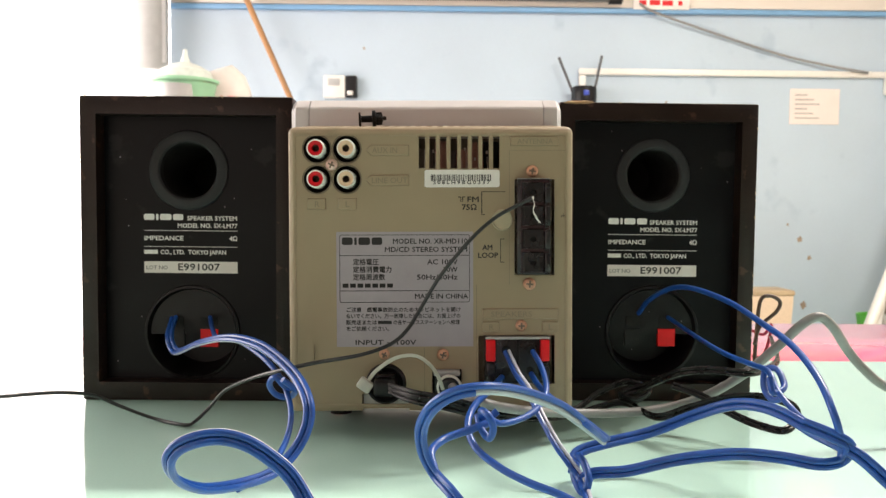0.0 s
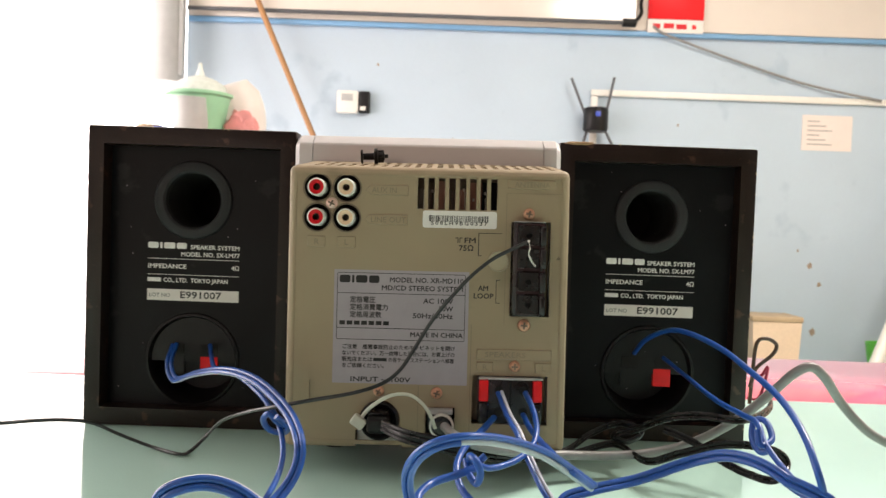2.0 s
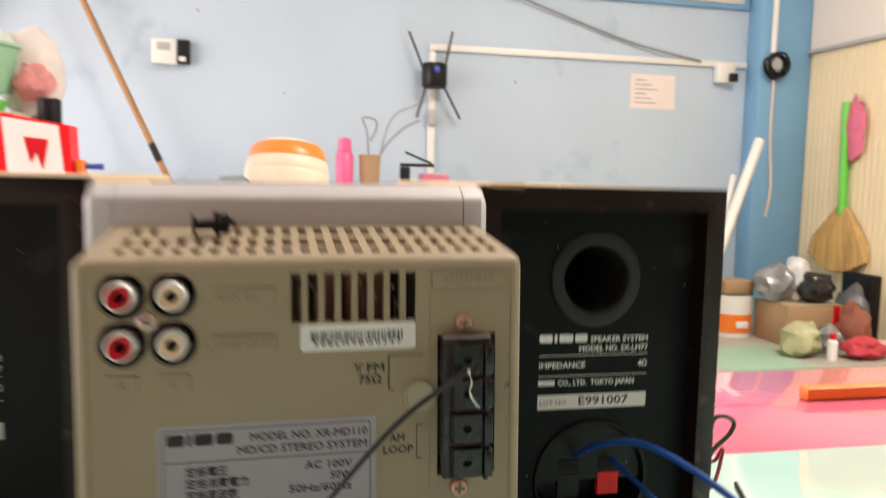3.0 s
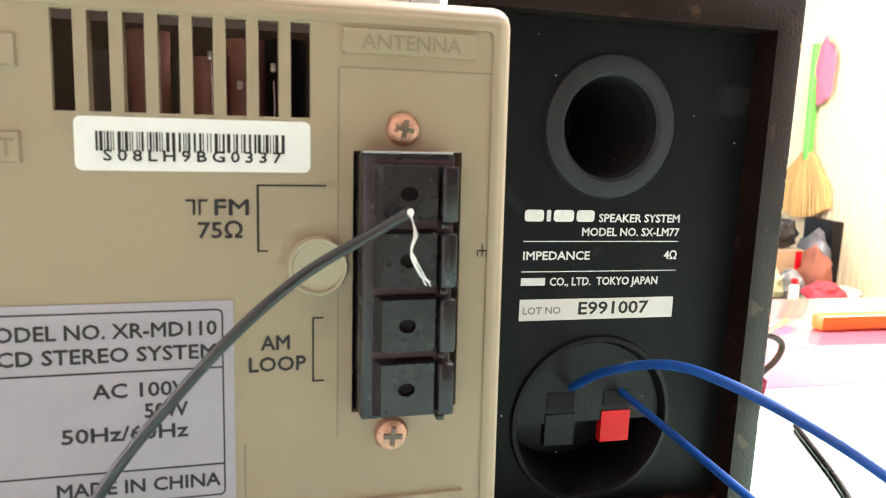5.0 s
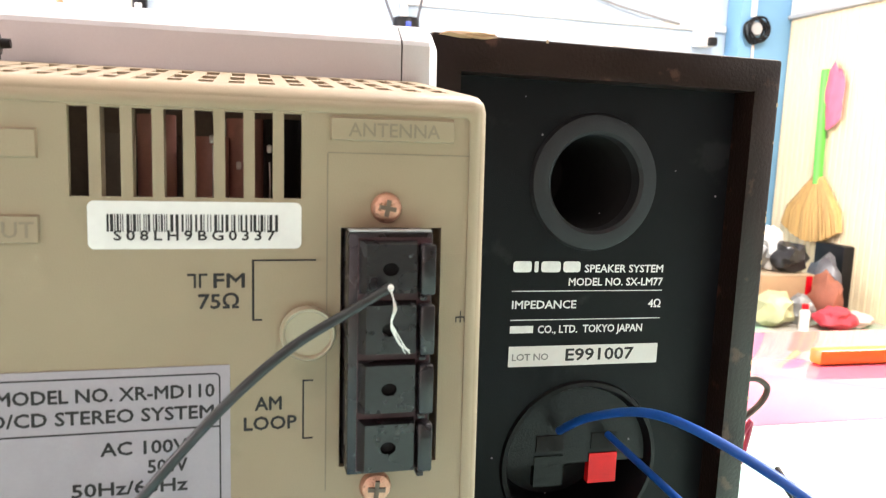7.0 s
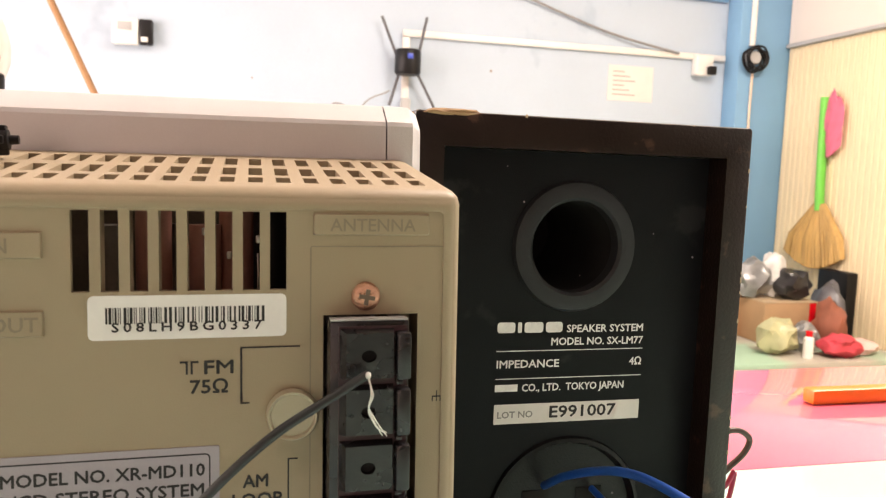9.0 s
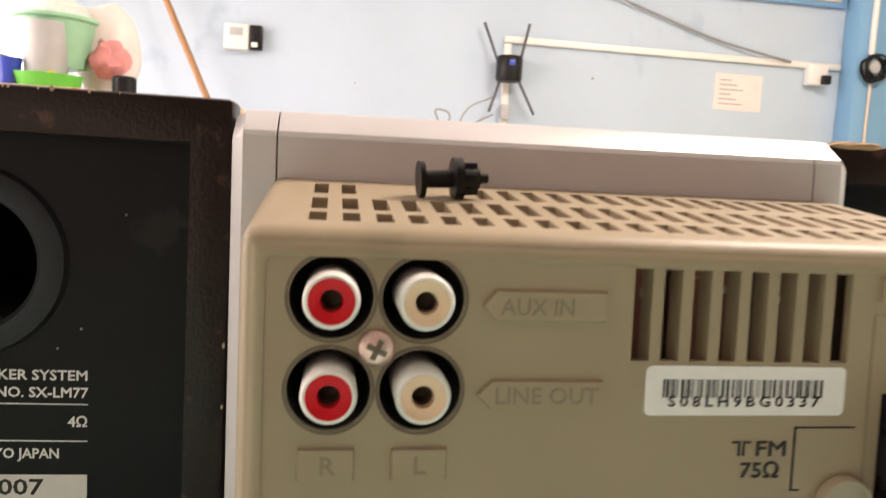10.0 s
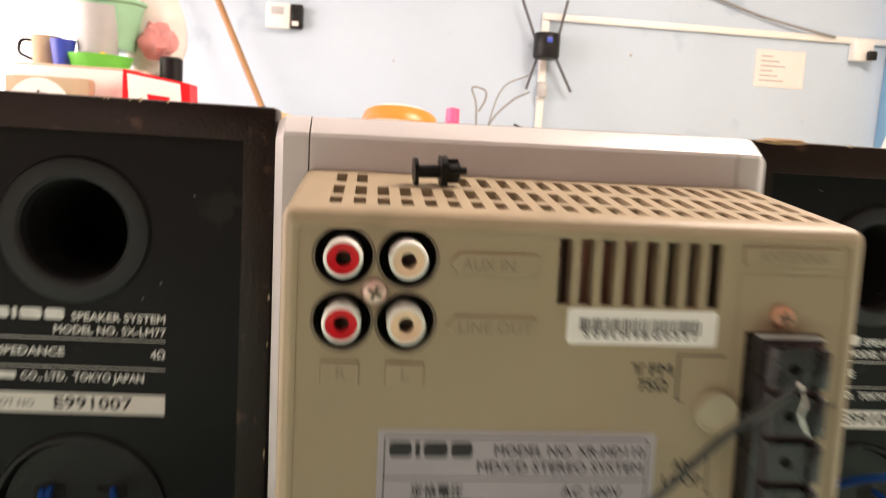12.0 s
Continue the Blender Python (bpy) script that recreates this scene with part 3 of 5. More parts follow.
part("handle", tube(spline([(-0.034, 0, 0.062), (-0.062, 0, 0.06), (-0.066, 0, 0.03), (-0.034, 0, 0.014)]), 0.005, 8), BLACK, mug)
sack = empty("carrier_bag", pose(-0.655, 2.02, TOP), "crumpled pale plastic bag with red print", "bag")


def lump(rx, ry, rz, seed, rough=0.18, sub=3):
    bm = bmesh.new()
    bmesh.ops.create_icosphere(bm, subdivisions=sub, radius=1.0)
    for v in bm.verts:
        n = noise.noise(v.co * 1.7 + Vector((seed, 0, 0))) + 0.5 * noise.noise(v.co * 4.1 + Vector((0, seed, 0)))
        v.co *= 1 + rough * n
        v.co = Vector((v.co.x * rx, v.co.y * ry, max(v.co.z, -0.96) * rz))
    return bm


bm = lump(0.085, 0.075, 0.12, 3.0)
bm.transform(Matrix.Translation((0, 0, 0.1152)))
part("bag", bm, surf("pale_polythene", (0.72, 0.66, 0.62), 0.4, var=0.1, scale=14), sack)
bm = lump(0.045, 0.03, 0.05, 5.0, 0.4)
bm.transform(Matrix.Translation((0.03, -0.075, 0.085)))
part("print", bm, surf("red_print_polythene", (0.72, 0.28, 0.27), 0.4, var=0.3, scale=18), sack)
can = empty("dark_can", pose(-0.580, 1.965, COUNTER), "dark can standing behind the carrier bag", "can")
part("can", lathe([(0.0, 0.0), (0.0, 0.028), (0.17, 0.028), (0.175, 0.026), (0.175, 0.0)], (0, -0.06, 0), "z", 20), MINT, can)
part("lid", lathe([(0.1755, 0.0), (0.1755, 0.029), (0.235, 0.029), (0.24, 0.024), (0.24, 0.0)], (0, -0.06, 0), "z", 20), BLACK, can, "black lid")

dish = empty("domed_tub", pose(0.012, 1.905, COUNTER + 0.011, -11, 3, 0), "cream domed tub with an orange band and white cap", "tub")
part("tub", lathe([(0.006, 0.0), (0.006, 0.110), (0.045, 0.115), (0.052, 0.112), (0.058, 0.114), (0.085, 0.108), (0.088, 0.105), (0.088, 0.0)], (0, 0, 0), "z", 40), CREAM, dish)
part("band", lathe([(0.0885, 0.0), (0.0885, 0.106), (0.098, 0.105), (0.122, 0.096), (0.128, 0.088), (0.129, 0.0)], (0, 0, 0), "z", 40), ORANGE, dish, "orange band")
part("cap", lathe([(0.1295, 0.0), (0.1295, 0.084), (0.138, 0.066), (0.145, 0.03), (0.146, 0.0)], (0, 0, 0), "z", 36), WHITE, dish, "white cap")
bottle = empty("pink_bottle", pose(0.254, 2.87, COUNTER), "bright pink plastic bottle", "bottle")
part("bottle", lathe([(0.0, 0.0), (0.0, 0.034), (0.14, 0.036), (0.155, 0.026), (0.155, 0.0)], (0, 0, 0), "z", 20), PINK, bottle)
part("cap", lathe([(0.156, 0.0), (0.156, 0.028), (0.205, 0.026), (0.212, 0.0)], (0, 0, 0), "z", 20), PINK, bottle)
pot = empty("tool_pot", pose(0.355, 2.87, COUNTER), "brown pot holding wire tools", "pot")
part("pot", lathe([(0.0, 0.0), (0.0, 0.038), (0.145, 0.044), (0.145, 0.038), (0.01, 0.034), (0.01, 0.0)], (0, 0, 0), "z", 20), CARTON, pot)
part("wire_tool", tube(spline([(0.0, 0, 0.02), (-0.01, 0, 0.22), (-0.03, 0, 0.29), (0.02, 0, 0.285), (0.025, 0, 0.25), (0.0, 0, 0.2)]), 0.004, 8), GREY_CABLE, pot)
part("wire_tool", tube(spline([(0.01, 0, 0.02), (0.05, 0, 0.16), (0.13, 0, 0.25), (0.2, 0, 0.29)]), 0.004, 8), GREY_CABLE, pot)
part("wire_tool", tube(spline([(0.02, 0.01, 0.02), (0.08, 0, 0.28), (0.2, 0.05, 0.36)]), 0.003, 8), GREY_CABLE, pot)
stapler = empty("desk_clamp", pose(0.50, 2.87, COUNTER), "black clamp beside a small pink box", "clamp")
part("stem", box(-0.02, 0.02, -0.015, 0.015, 0.0, 0.10, 0.004), BLACK, stapler)
part("arm", box(-0.02, 0.12, -0.01, 0.01, 0.101, 0.115, 0.003), BLACK, stapler)
part("lever", tube([Vector((0.0, 0, 0.16)), Vector((0.05, 0, 0.14)), Vector((0.11, 0, 0.117))], 0.005, 8), BLACK, stapler)
thing("small_pink_box", box(0.565, 0.68, 2.83, 2.93, COUNTER + 0.0005, COUNTER + 0.075, 0.006), PINK_CLEAR, "small pale pink box on the counter", "box")

# ---- low bench by the column, with its clutter ----
BT = -0.53
bench = empty("low_bench", pose(0, 0, FLOOR), "low wide bench covered with patched lino", "bench")
part("top", box(1.05, 2.60, 2.28, 3.3, BT - FLOOR - 0.03, BT - FLOOR, 0.005), BENCH, bench)
for x in (1.09, 2.55):
    for y in (2.32, 3.25):
        part("leg", box(x - 0.025, x + 0.025, y - 0.025, y + 0.025, 0, BT - FLOOR - 0.031, 0.003), BOX_WOOD, bench)
for a, b, r, words in (((1.735, 2.74, BT + 0.004), (2.245, 3.05, 0.37), 0.024, "long white plastic tube leaning on the column"), ((1.87, 2.86, BT + 0.004), (2.15, 3.1, 0.20), 0.015, "thin white tube leaning in the corner")):
    va, vb = Vector(a), Vector(b)
    thing("plastic_tube", tube([va, (va + vb) / 2, vb], r, 14), WHITE, words, "tube", "leaning tubes")
pail = empty("paint_pail", pose(2.035, 2.88, BT), "white pail with an orange printed band", "pail")
part("pail", lathe([(0.0, 0.0), (0.0, 0.085), (0.19, 0.095), (0.19, 0.088), (0.01, 0.08), (0.01, 0.0)], (0, 0, 0), "z", 28), WHITE, pail)
part("band", lathe([(0.02, 0.0868), (0.02, 0.088), (0.105, 0.0922), (0.105, 0.0905)], (0, 0, 0), "z", 28), ORANGE, pail, "orange band")
part("mark", box(-0.03, 0.03, -0.0945, -0.0905, 0.045, 0.075, 0.001), DECAL, pail)
thing("green_basin", lathe([(0.0, 0.0), (0.0, 0.05), (0.17, 0.075), (0.17, 0.069), (0.01, 0.045), (0.01, 0.0)], (2.0, 3.07, BT), "z", 24), GREEN, "bright green plastic basin behind the pail", "basin")
thing("folded_carton", box(1.965, 2.115, 2.83, 2.95, BT + 0.1905, BT + 0.255, 0.006), CARTON, "small tan carton lying on the pail", "box")
box_b = empty("cardboard_box", pose(2.24, 2.7, BT), "brown cardboard box on the bench", "box")
part("carton", box(-0.12, 0.15, -0.11, 0.13, 0.0, 0.175, 0.005), CARTON, box_b)
part("flap", box(-0.12, 0.15, -0.11, 0.02, 0.1755, 0.18, 0.001), BOX_WOOD, box_b)
part("tape", box(0.10, 0.13, -0.1125, -0.1103, 0.0, 0.175), RED, box_b, "red tape")
for x, y, z, rx, ry, rz, m, words, s in ((2.16, 2.74, BT + 0.181, 0.09, 0.08, 0.085, FOIL, "crumpled grey plastic bag on a carton", 1.0), (2.30, 2.66, BT + 0.181, 0.075, 0.07, 0.07, BLACK_BAG, "crumpled black bag on a carton", 2.0), (2.37, 2.50, BT + 0.001, 0.055, 0.07, 0.10, surf("rust_brown_cloth", (0.30, 0.10, 0.06), 0.8, var=0.3, scale=20), "crumpled rust brown cloth on the bench", 4.0), (2.07, 2.44, BT + 0.001, 0.085, 0.07, 0.07, surf("olive_polythene", (0.42, 0.42, 0.24), 0.4, var=0.15, scale=14), "knotted olive plastic bag", 6.0), (2.30, 2.36, BT + 0.001, 0.08, 0.06, 0.045, surf("crimson_cloth", (0.55, 0.05, 0.07), 0.7, var=0.2, scale=18), "folded crimson cloth on the bench", 7.0), (2.22, 2.47, BT + 0.001, 0.06, 0.05, 0.06, FOIL, "small crumpled foil bag", 8.0), (2.45, 2.62, BT + 0.001, 0.07, 0.08, 0.13, surf("charcoal_polythene", (0.10, 0.10, 0.11), 0.35, var=0.4, scale=18), "crumpled charcoal grey plastic bag", 11.0), (2.25, 2.72, BT + 0.185, 0.06, 0.05, 0.095, surf("white_polythene", (0.62, 0.63, 0.62), 0.35, var=0.3, scale=22), "knotted white plastic bag on a carton", 13.0), (2.44, 2.40, BT + 0.001, 0.07, 0.06, 0.03, surf("pale_pink_paper", (0.70, 0.48, 0.44), 0.7, var=0.2, scale=22), "crumpled pale pink tissue bag", 15.0)):
    bm = lump(rx, ry, rz, s, 0.35)
    low = min(v.co.z for v in bm.verts)
    bm.transform(Matrix.Translation((x, y, z - low)))
    thing("plastic_bag" if "bag" in words else "rag", bm, m, words, "bag" if "bag" in words else "cloth")
bottle2 = empty("white_bottle", pose(2.155, 2.36, BT), "small white bottle with a red cap", "bottle")
part("bottle", lathe([(0.0, 0.0), (0.0, 0.02), (0.075, 0.02), (0.085, 0.012), (0.085, 0.0)], (0, 0, 0), "z", 16), WHITE, bottle2)
part("cap", lathe([(0.0855, 0.0), (0.0855, 0.013), (0.105, 0.013), (0.105, 0.0)], (0, 0, 0), "z", 16), RED, bottle2)
thing("black_case", box(2.545, 2.603, 2.62, 2.80, BT, BT + 0.30, 0.008), BLACK, "black case leaning against the bamboo lining", "case")
tub = empty("cream_tub", pose(1.43, 2.95, BT), "cream storage tub with a tan lid", "tub")
part("tub", prism([(-0.09, 0.0), (0.09, 0.0), (0.105, 0.27), (-0.105, 0.27)], -0.08, 0.08), CREAM, tub)
part("lid", box(-0.11, 0.11, -0.085, 0.085, 0.2705, 0.295, 0.006), BOX_WOOD, tub, "tan lid")
broom = empty("hand_broom", pose(2.578, 2.885, 0), "straw broom with a green handle hung upside on the lining", "broom")
bm = tube(spline([(0, -0.02, 0.03), (0, -0.012, 0.18), (0, -0.005, 0.36), (0, 0.0, 0.55)]), 0.021, 12)
part("handle", bm, GREEN, broom, "green plastic handle")
bm = bmesh.new()
for i in range(90):
    f = i / 89 - 0.5
    j = random.uniform(-0.012, 0.012)
    tube([Vector((j * 0.3, -0.02 + f * 0.05, 0.06)), Vector((j, f * 0.33, -0.09 - 0.02 * math.cos(f * 3))), Vector((j, f * 0.38 + j, -0.17 - 0.07 * math.cos(f * 3)))], 0.010, 6, bm=bm)
part("bristles", bm, STRAW, broom, "fan of straw bristles")
bm = lump(0.016, 0.055, 0.15, 9.0, 0.55)
bm.transform(Matrix.Translation((0.0, -0.065, 0.42)))
part("ribbon", bm, surf("pink_ribbon", (0.72, 0.16, 0.25), 0.6, var=0.2, scale=20), broom, "pink ribbon on the hook")

# ---- glass table and the pink board at its far edge ----
table = empty("glass_table", pose(0, 0, TABLE), "pale green glass-topped table with a glossy surface", "table")
part("glass_top", box(-0.95, 1.05, -0.75, 0.205, -0.010, 0.0, 0.002, 2), GLASS_TOP, table)
part("apron", box(-0.92, 1.02, -0.72, 0.38, -0.07, -0.0125, 0.003), CABINET_WHITE, table, "white apron under the glass")
for x in (-0.88, 0.98):
    for y in (-0.68, 0.34):
        part("leg", box(x - 0.03, x + 0.03, y - 0.03, y + 0.03, FLOOR - TABLE, -0.0705, 0.004), CABINET_WHITE, table)
PINK_TOP = surf("pink_gloss_sheet", (0.80, 0.17, 0.26), 0.05, var=0.08, scale=9, bump=0.0, coat=0.6)
thing("pink_board", box(-0.95, 1.05, 0.207, 0.405, TABLE - 0.0118, TABLE - 0.001, 0.002), PINK_TOP, "glossy pink plastic sheet along the table edge", "board")
thing("orange_bar", box(0.42, 0.86, 0.306, 0.318, TABLE - 0.0008, TABLE + 0.010, 0.002), ORANGE, "bright orange plastic strip lying on the pink sheet", "strip")

# ---- speakers ----
HT, DEEP = 0.1757, 0.225


def make_speaker(m, label, wide, dx, RECESS, p, cz):
    """Rim, cabinet, backboard and reflex port; p: how wide the port is against the full size; cz: height of the terminal cup."""
    sp = empty("speaker", m, label, "speaker", "pair of speakers")
    h = wide / 2
    shell = carve(box(-h, h, 0.0, RECESS + 0.001, 0.0, HT, 0.0012, 2), [box(-h + 0.0095, h - 0.0095, -0.01, 0.06, 0.0105, HT - 0.0105)])
    rim = part("rear_rim", shell, RIM, sp, "dark stained rim with chipped edges")
    chips = bmesh.new()
    for i in range(26):
        side = random.choice((0, 1, 2))
        a = random.uniform(0.008, 0.17)
        x, z = ((-h + 0.0004, a), (h - 0.0004, a), (random.uniform(-h, h), HT - 0.0004))[side]
        s = random.uniform(0.00015, 0.0006)
        bmesh.ops.create_icosphere(chips, subdivisions=1, radius=s, matrix=Matrix.Translation((x * 0.995, 0.0002, z)) @ Matrix.Diagonal((1.0, 0.3, 1.6, 1)))
    tagged(part("chips", chips, BOX_WOOD, rim, "bare wood chips along the edge"), kind="stuff")
    part("cabinet", carve(box(-h + 0.0004, h - 0.0004, RECESS + 0.0012, DEEP, 0.0004, HT - 0.0004, 0.001), [box(-h + 0.010, h - 0.010, 0.0, DEEP - 0.012, 0.010, HT - 0.010)]), VENEER, sp, "pale birch veneered cabinet")
    back = box(-h + 0.0096, h - 0.0096, RECESS - 0.0012, RECESS - 0.0003, 0.0106, HT - 0.0106)
    hole = lathe([(-0.02, 0.0166 * p), (0.02, 0.0166 * p)], (dx - 0.001, RECESS, 0.1339), seg=40, cap=True)
    cupcut = lathe([(-0.02, 0.0262), (0.02, 0.0262)], (dx + 0.0005, RECESS, cz), seg=48, cap=True)
    backboard = part("backboard", carve(back, [hole, cupcut]), BAFFLE, sp, "matt black backboard")
    # reflex port with a flared lip and a deep dark bore
    y = RECESS - 0.0013
    port = part("reflex_port", lathe([(a, b * p) for a, b in ((y, 0.0236), (y - 0.0016, 0.0228), (y - 0.0024, 0.0205), (y - 0.0022, 0.0176), (y - 0.0012, 0.0165), (y + 0.0035, 0.0162))], (dx - 0.001, 0, 0.1339), seg=48), PORT, sp, "flared black plastic port")
    return sp, y


def speaker_details(sp, y, dx, k, p, cz):
    """Port bore, terminal cup and printing; k: how wide the printing is set."""
    inner = bmesh.new()
    lathe([(y + 0.003, 0.0163 * p), (y + 0.06, 0.0158 * p), (y + 0.06, 0.0)], (dx - 0.001, 0, 0.1339), seg=36, bm=inner)
    part("bore", inner, HOLE, sp)
    cup = part("terminal_cup", lathe([(y, 0.0284), (y - 0.0012, 0.0279), (y - 0.0014, 0.0265), (y + 0.0004, 0.0256), (y + 0.024, 0.0225), (y + 0.024, 0.0)], (dx + 0.0005, 0, cz), seg=56), BLACK, sp, "round recessed terminal cup")
    # sloping block in the cup that carries the two push tabs
    blk = prism([(0.0252 * math.cos(radians(a)), 0.0252 * math.sin(radians(a))) for a in range(-3, 184, 6)], y + 0.0016, y + 0.0060)
    blk.transform(Matrix.Translation((dx + 0.0005, 0, cz)))
    part("block", blk, BLACK, cup)
    for x, mat, words in ((dx - 0.0100, BLACK, "black push tab"), (dx + 0.0100, BRIGHT_RED, "red push tab")):
        part("push_tab", prism([(x - 0.0052, cz - 0.0088), (x + 0.0052, cz - 0.0088), (x + 0.0052, cz + 0.0018), (x - 0.0052, cz + 0.0018)], y + 0.0011, y + 0.0040), mat, cup, words)
        part("socket", box(x - 0.0048, x + 0.0048, y + 0.0012, y + 0.0016, cz + 0.0035, cz + 0.0090), HOLE, cup)
    yy = y - 0.0002 + 0.0013 - 0.0012
    L, RT = dx - 0.0277 * k, dx + 0.0273 * k
    brand_mark(sp, L, L + 0.0232, 0.1047, 0.1083, yy, WHITE_INK)
    lettering("SPEAKER SYSTEM", RT, 0.1047, yy, 0.0292 * k, 0.0026, WHITE_INK, sp, "RIGHT")
    lettering("MODEL NO. SX-LM77", RT, 0.1003, yy, 0.0350 * k, 0.0026, WHITE_INK, sp, "RIGHT")
    bars(sp, "rule", [(L, RT, 0.0984, 0.0987)], yy, WHITE_INK)
    lettering("IMPEDANCE", L, 0.0928, yy, 0.0228 * k, 0.0027, WHITE_INK, sp)
    lettering("4Ω", RT, 0.0928, yy, 0.0045, 0.0027, WHITE_INK, sp, "RIGHT")
    bars(sp, "rule", [(L, RT, 0.0889, 0.0892)], yy, WHITE_INK)
    bars(sp, "name_bar", [(L, L + 0.0080, 0.0847, 0.0871)], yy, WHITE_INK)
    lettering("CO., LTD.  TOKYO JAPAN", L + 0.0095, 0.0846, yy, 0.0385 * k, 0.0026, WHITE_INK, sp)
    lot = part("lot_label", prism(rounded(L, RT, 0.0735, 0.0803, 0.0002), yy - 0.0001, yy), DECAL, sp, "white lot number sticker")
    lettering("LOT NO", L + 0.001, 0.0756, yy - 0.00015, 0.0125, 0.0023, GREY_INK, lot)
    lettering("E991007", L + 0.0195, 0.0752, yy - 0.00015, 0.0245, 0.0041, INK, lot)
    specks = bmesh.new()
    for i in range(9):
        bmesh.ops.create_icosphere(specks, subdivisions=1, radius=random.uniform(0.0002, 0.0005), matrix=Matrix.Translation((random.uniform(-0.045, 0.045), yy + 0.0001, random.uniform(0.015, 0.16))))
    tagged(part("specks", specks, GREY_LABEL, sp, "pale dust specks"), kind="stuff")


left, ly = make_speaker(pose(-0.1420, 0.0708, TABLE, 0, 0, -0.3), "black-backed speaker with blue leads clipped in, pale veneer top", 0.122, -0.0010, 0.0125, 1.0, 0.0382)
speaker_details(left, ly, -0.0010, 1.0, 1.0, 0.0382)
right, ry = make_speaker(pose(0.1308, 0.0775, TABLE, 0, 0, 0.4), "black-backed speaker beside the beige unit, worn brown rim", 0.1170, 0.0008, 0.0112, 0.94, 0.0398)
speaker_details(right, ry, 0.0008, 0.975, 0.94, 0.0398)

bm = lump(0.011, 0.0022, 0.0011, 12.0, 0.5)
bm.transform(Matrix.Translation((-0.0465, 0.0016, HT - 0.0004)))
part("bare_edge", bm, CARTON, right, "bare brown wood where the edge is worn")

# ---- stereo unit ----
LEAN = pose(0, 0, 0, -1.507, -0.70, 0)
unit = empty("stereo_unit", LEAN, "beige-backed mini stereo with a silver front housing", "stereo system")
X0, X1, Z0, Z1, YB, RISE = -0.0695, 0.0695, 0.0015, 0.1405, 0.0565, 0.0082


def hull(x0, x1, y0, y1, z0, z1, rise, bevel):
    bm = box(x0, x1, y0, y1, z0, z1)
    for v in bm.verts:
        if v.co.y > (y0 + y1) / 2 and v.co.z > (z0 + z1) / 2:
            v.co.z += rise
    if bevel:
        edges = [e for e in bm.edges if not all(v.co.y > y1 - 1e-5 for v in e.verts)]
        bmesh.ops.bevel(bm, geom=edges, offset=bevel, segments=3, profile=0.5, affect="EDGES")
    return bm


SLOTS = [-0.0058 + 0.00516 * i for i in range(8)]
COLUMNS = [-0.0594 + 0.0057 * i for i in range(22)]
cutters = [hull(X0 + 0.0018, X1 - 0.0018, 0.0018, YB + 0.01, Z0 + 0.0018, Z1 - 0.0018, RISE + 0.0008, 0)]
bm = bmesh.new()
for x in SLOTS:
    box(x, x + 0.0032, -0.01, 0.02, 0.1205, 0.1359, bm=bm)
cutters.append(bm)
bm = bmesh.new()
for i, x in enumerate(COLUMNS):
    for y0, y1 in ((0.0080, 0.0155), (0.0192, 0.0312), (0.0370, 0.0500)):
        if y0 > 0.035 and 2 <= i <= 5:
            continue
        box(x, x + 0.003, y0, y1, 0.12, 0.17, bm=bm)
cutters.append(bm)
RCA = [(x, z) for x in (-0.0552, -0.0407) for z in (0.1300, 0.1153)]
bm = bmesh.new()
for x, z in RCA:
    lathe([(-0.02, 0.0066), (0.03, 0.0066)], (x, 0, z), seg=36, bm=bm, cap=True)
cutters.append(bm)
bm = box(0.0408, 0.0602, -0.01, 0.03, 0.0685, 0.1152)
box(0.0232, 0.0604, -0.01, 0.03, 0.0150, 0.0390, bm=bm)
box(-0.0572, -0.0548, -0.01, 0.001, 0.0250, 0.0350, bm=bm)
cutters.append(bm)
bm = lathe([(-0.02, 0.0100), (0.03, 0.0100)], (-0.0222, 0, 0.0155), seg=40, cap=True)
cutters.append(bm)
cutters.append(box(-0.0340, -0.0108, -0.01, 0.03, -0.01, 0.0105))
cutters.append(box(0.0005, 0.0150, -0.01, 0.03, 0.0085, 0.0225))
body = part("rear_case", carve(hull(X0, X1, 0.0, YB, Z0, Z1, RISE, 0.0032), cutters), BEIGE, unit, "beige plastic rear case with slotted top", 40)
bm = bmesh.new()
lip = [[bm.verts.new((x, y, z)) for x, z in rounded(X0 + s, X1 - s, Z0 + s, Z1 - s, 0.0012)] for s, y in ((0.0018, 0.0004), (0.0024, -0.0001), (0.0030, -0.00035), (0.0037, -0.0004), (0.0041, -0.0003), (0.0042, 0.0002))]
for a, b in zip(lip, lip[1:]):
    for j in range(len(a)):
        k = (j + 1) % len(a)
        bm.faces.new((a[j], a[k], b[k], b[j]))
bmesh.ops.recalc_face_normals(bm, faces=bm.faces)
part("rear_lip", bm, BEIGE, unit, "rounded lip round the rear panel", 60)
# shallow moulded seams on the rear face
bars(unit, "moulded_seam", [(0.0020, 0.0385, 0.1372, 0.13745), (-0.0035, -0.0031, 0.0040, 0.0333), (0.0220, 0.0224, 0.0030, 0.0640), (0.0381, 0.0384, 0.0640, 0.1290), (0.0383, 0.0660, 0.1290, 0.12925)], -0.00005, SEAM_AND_SHADE, 0.00008)

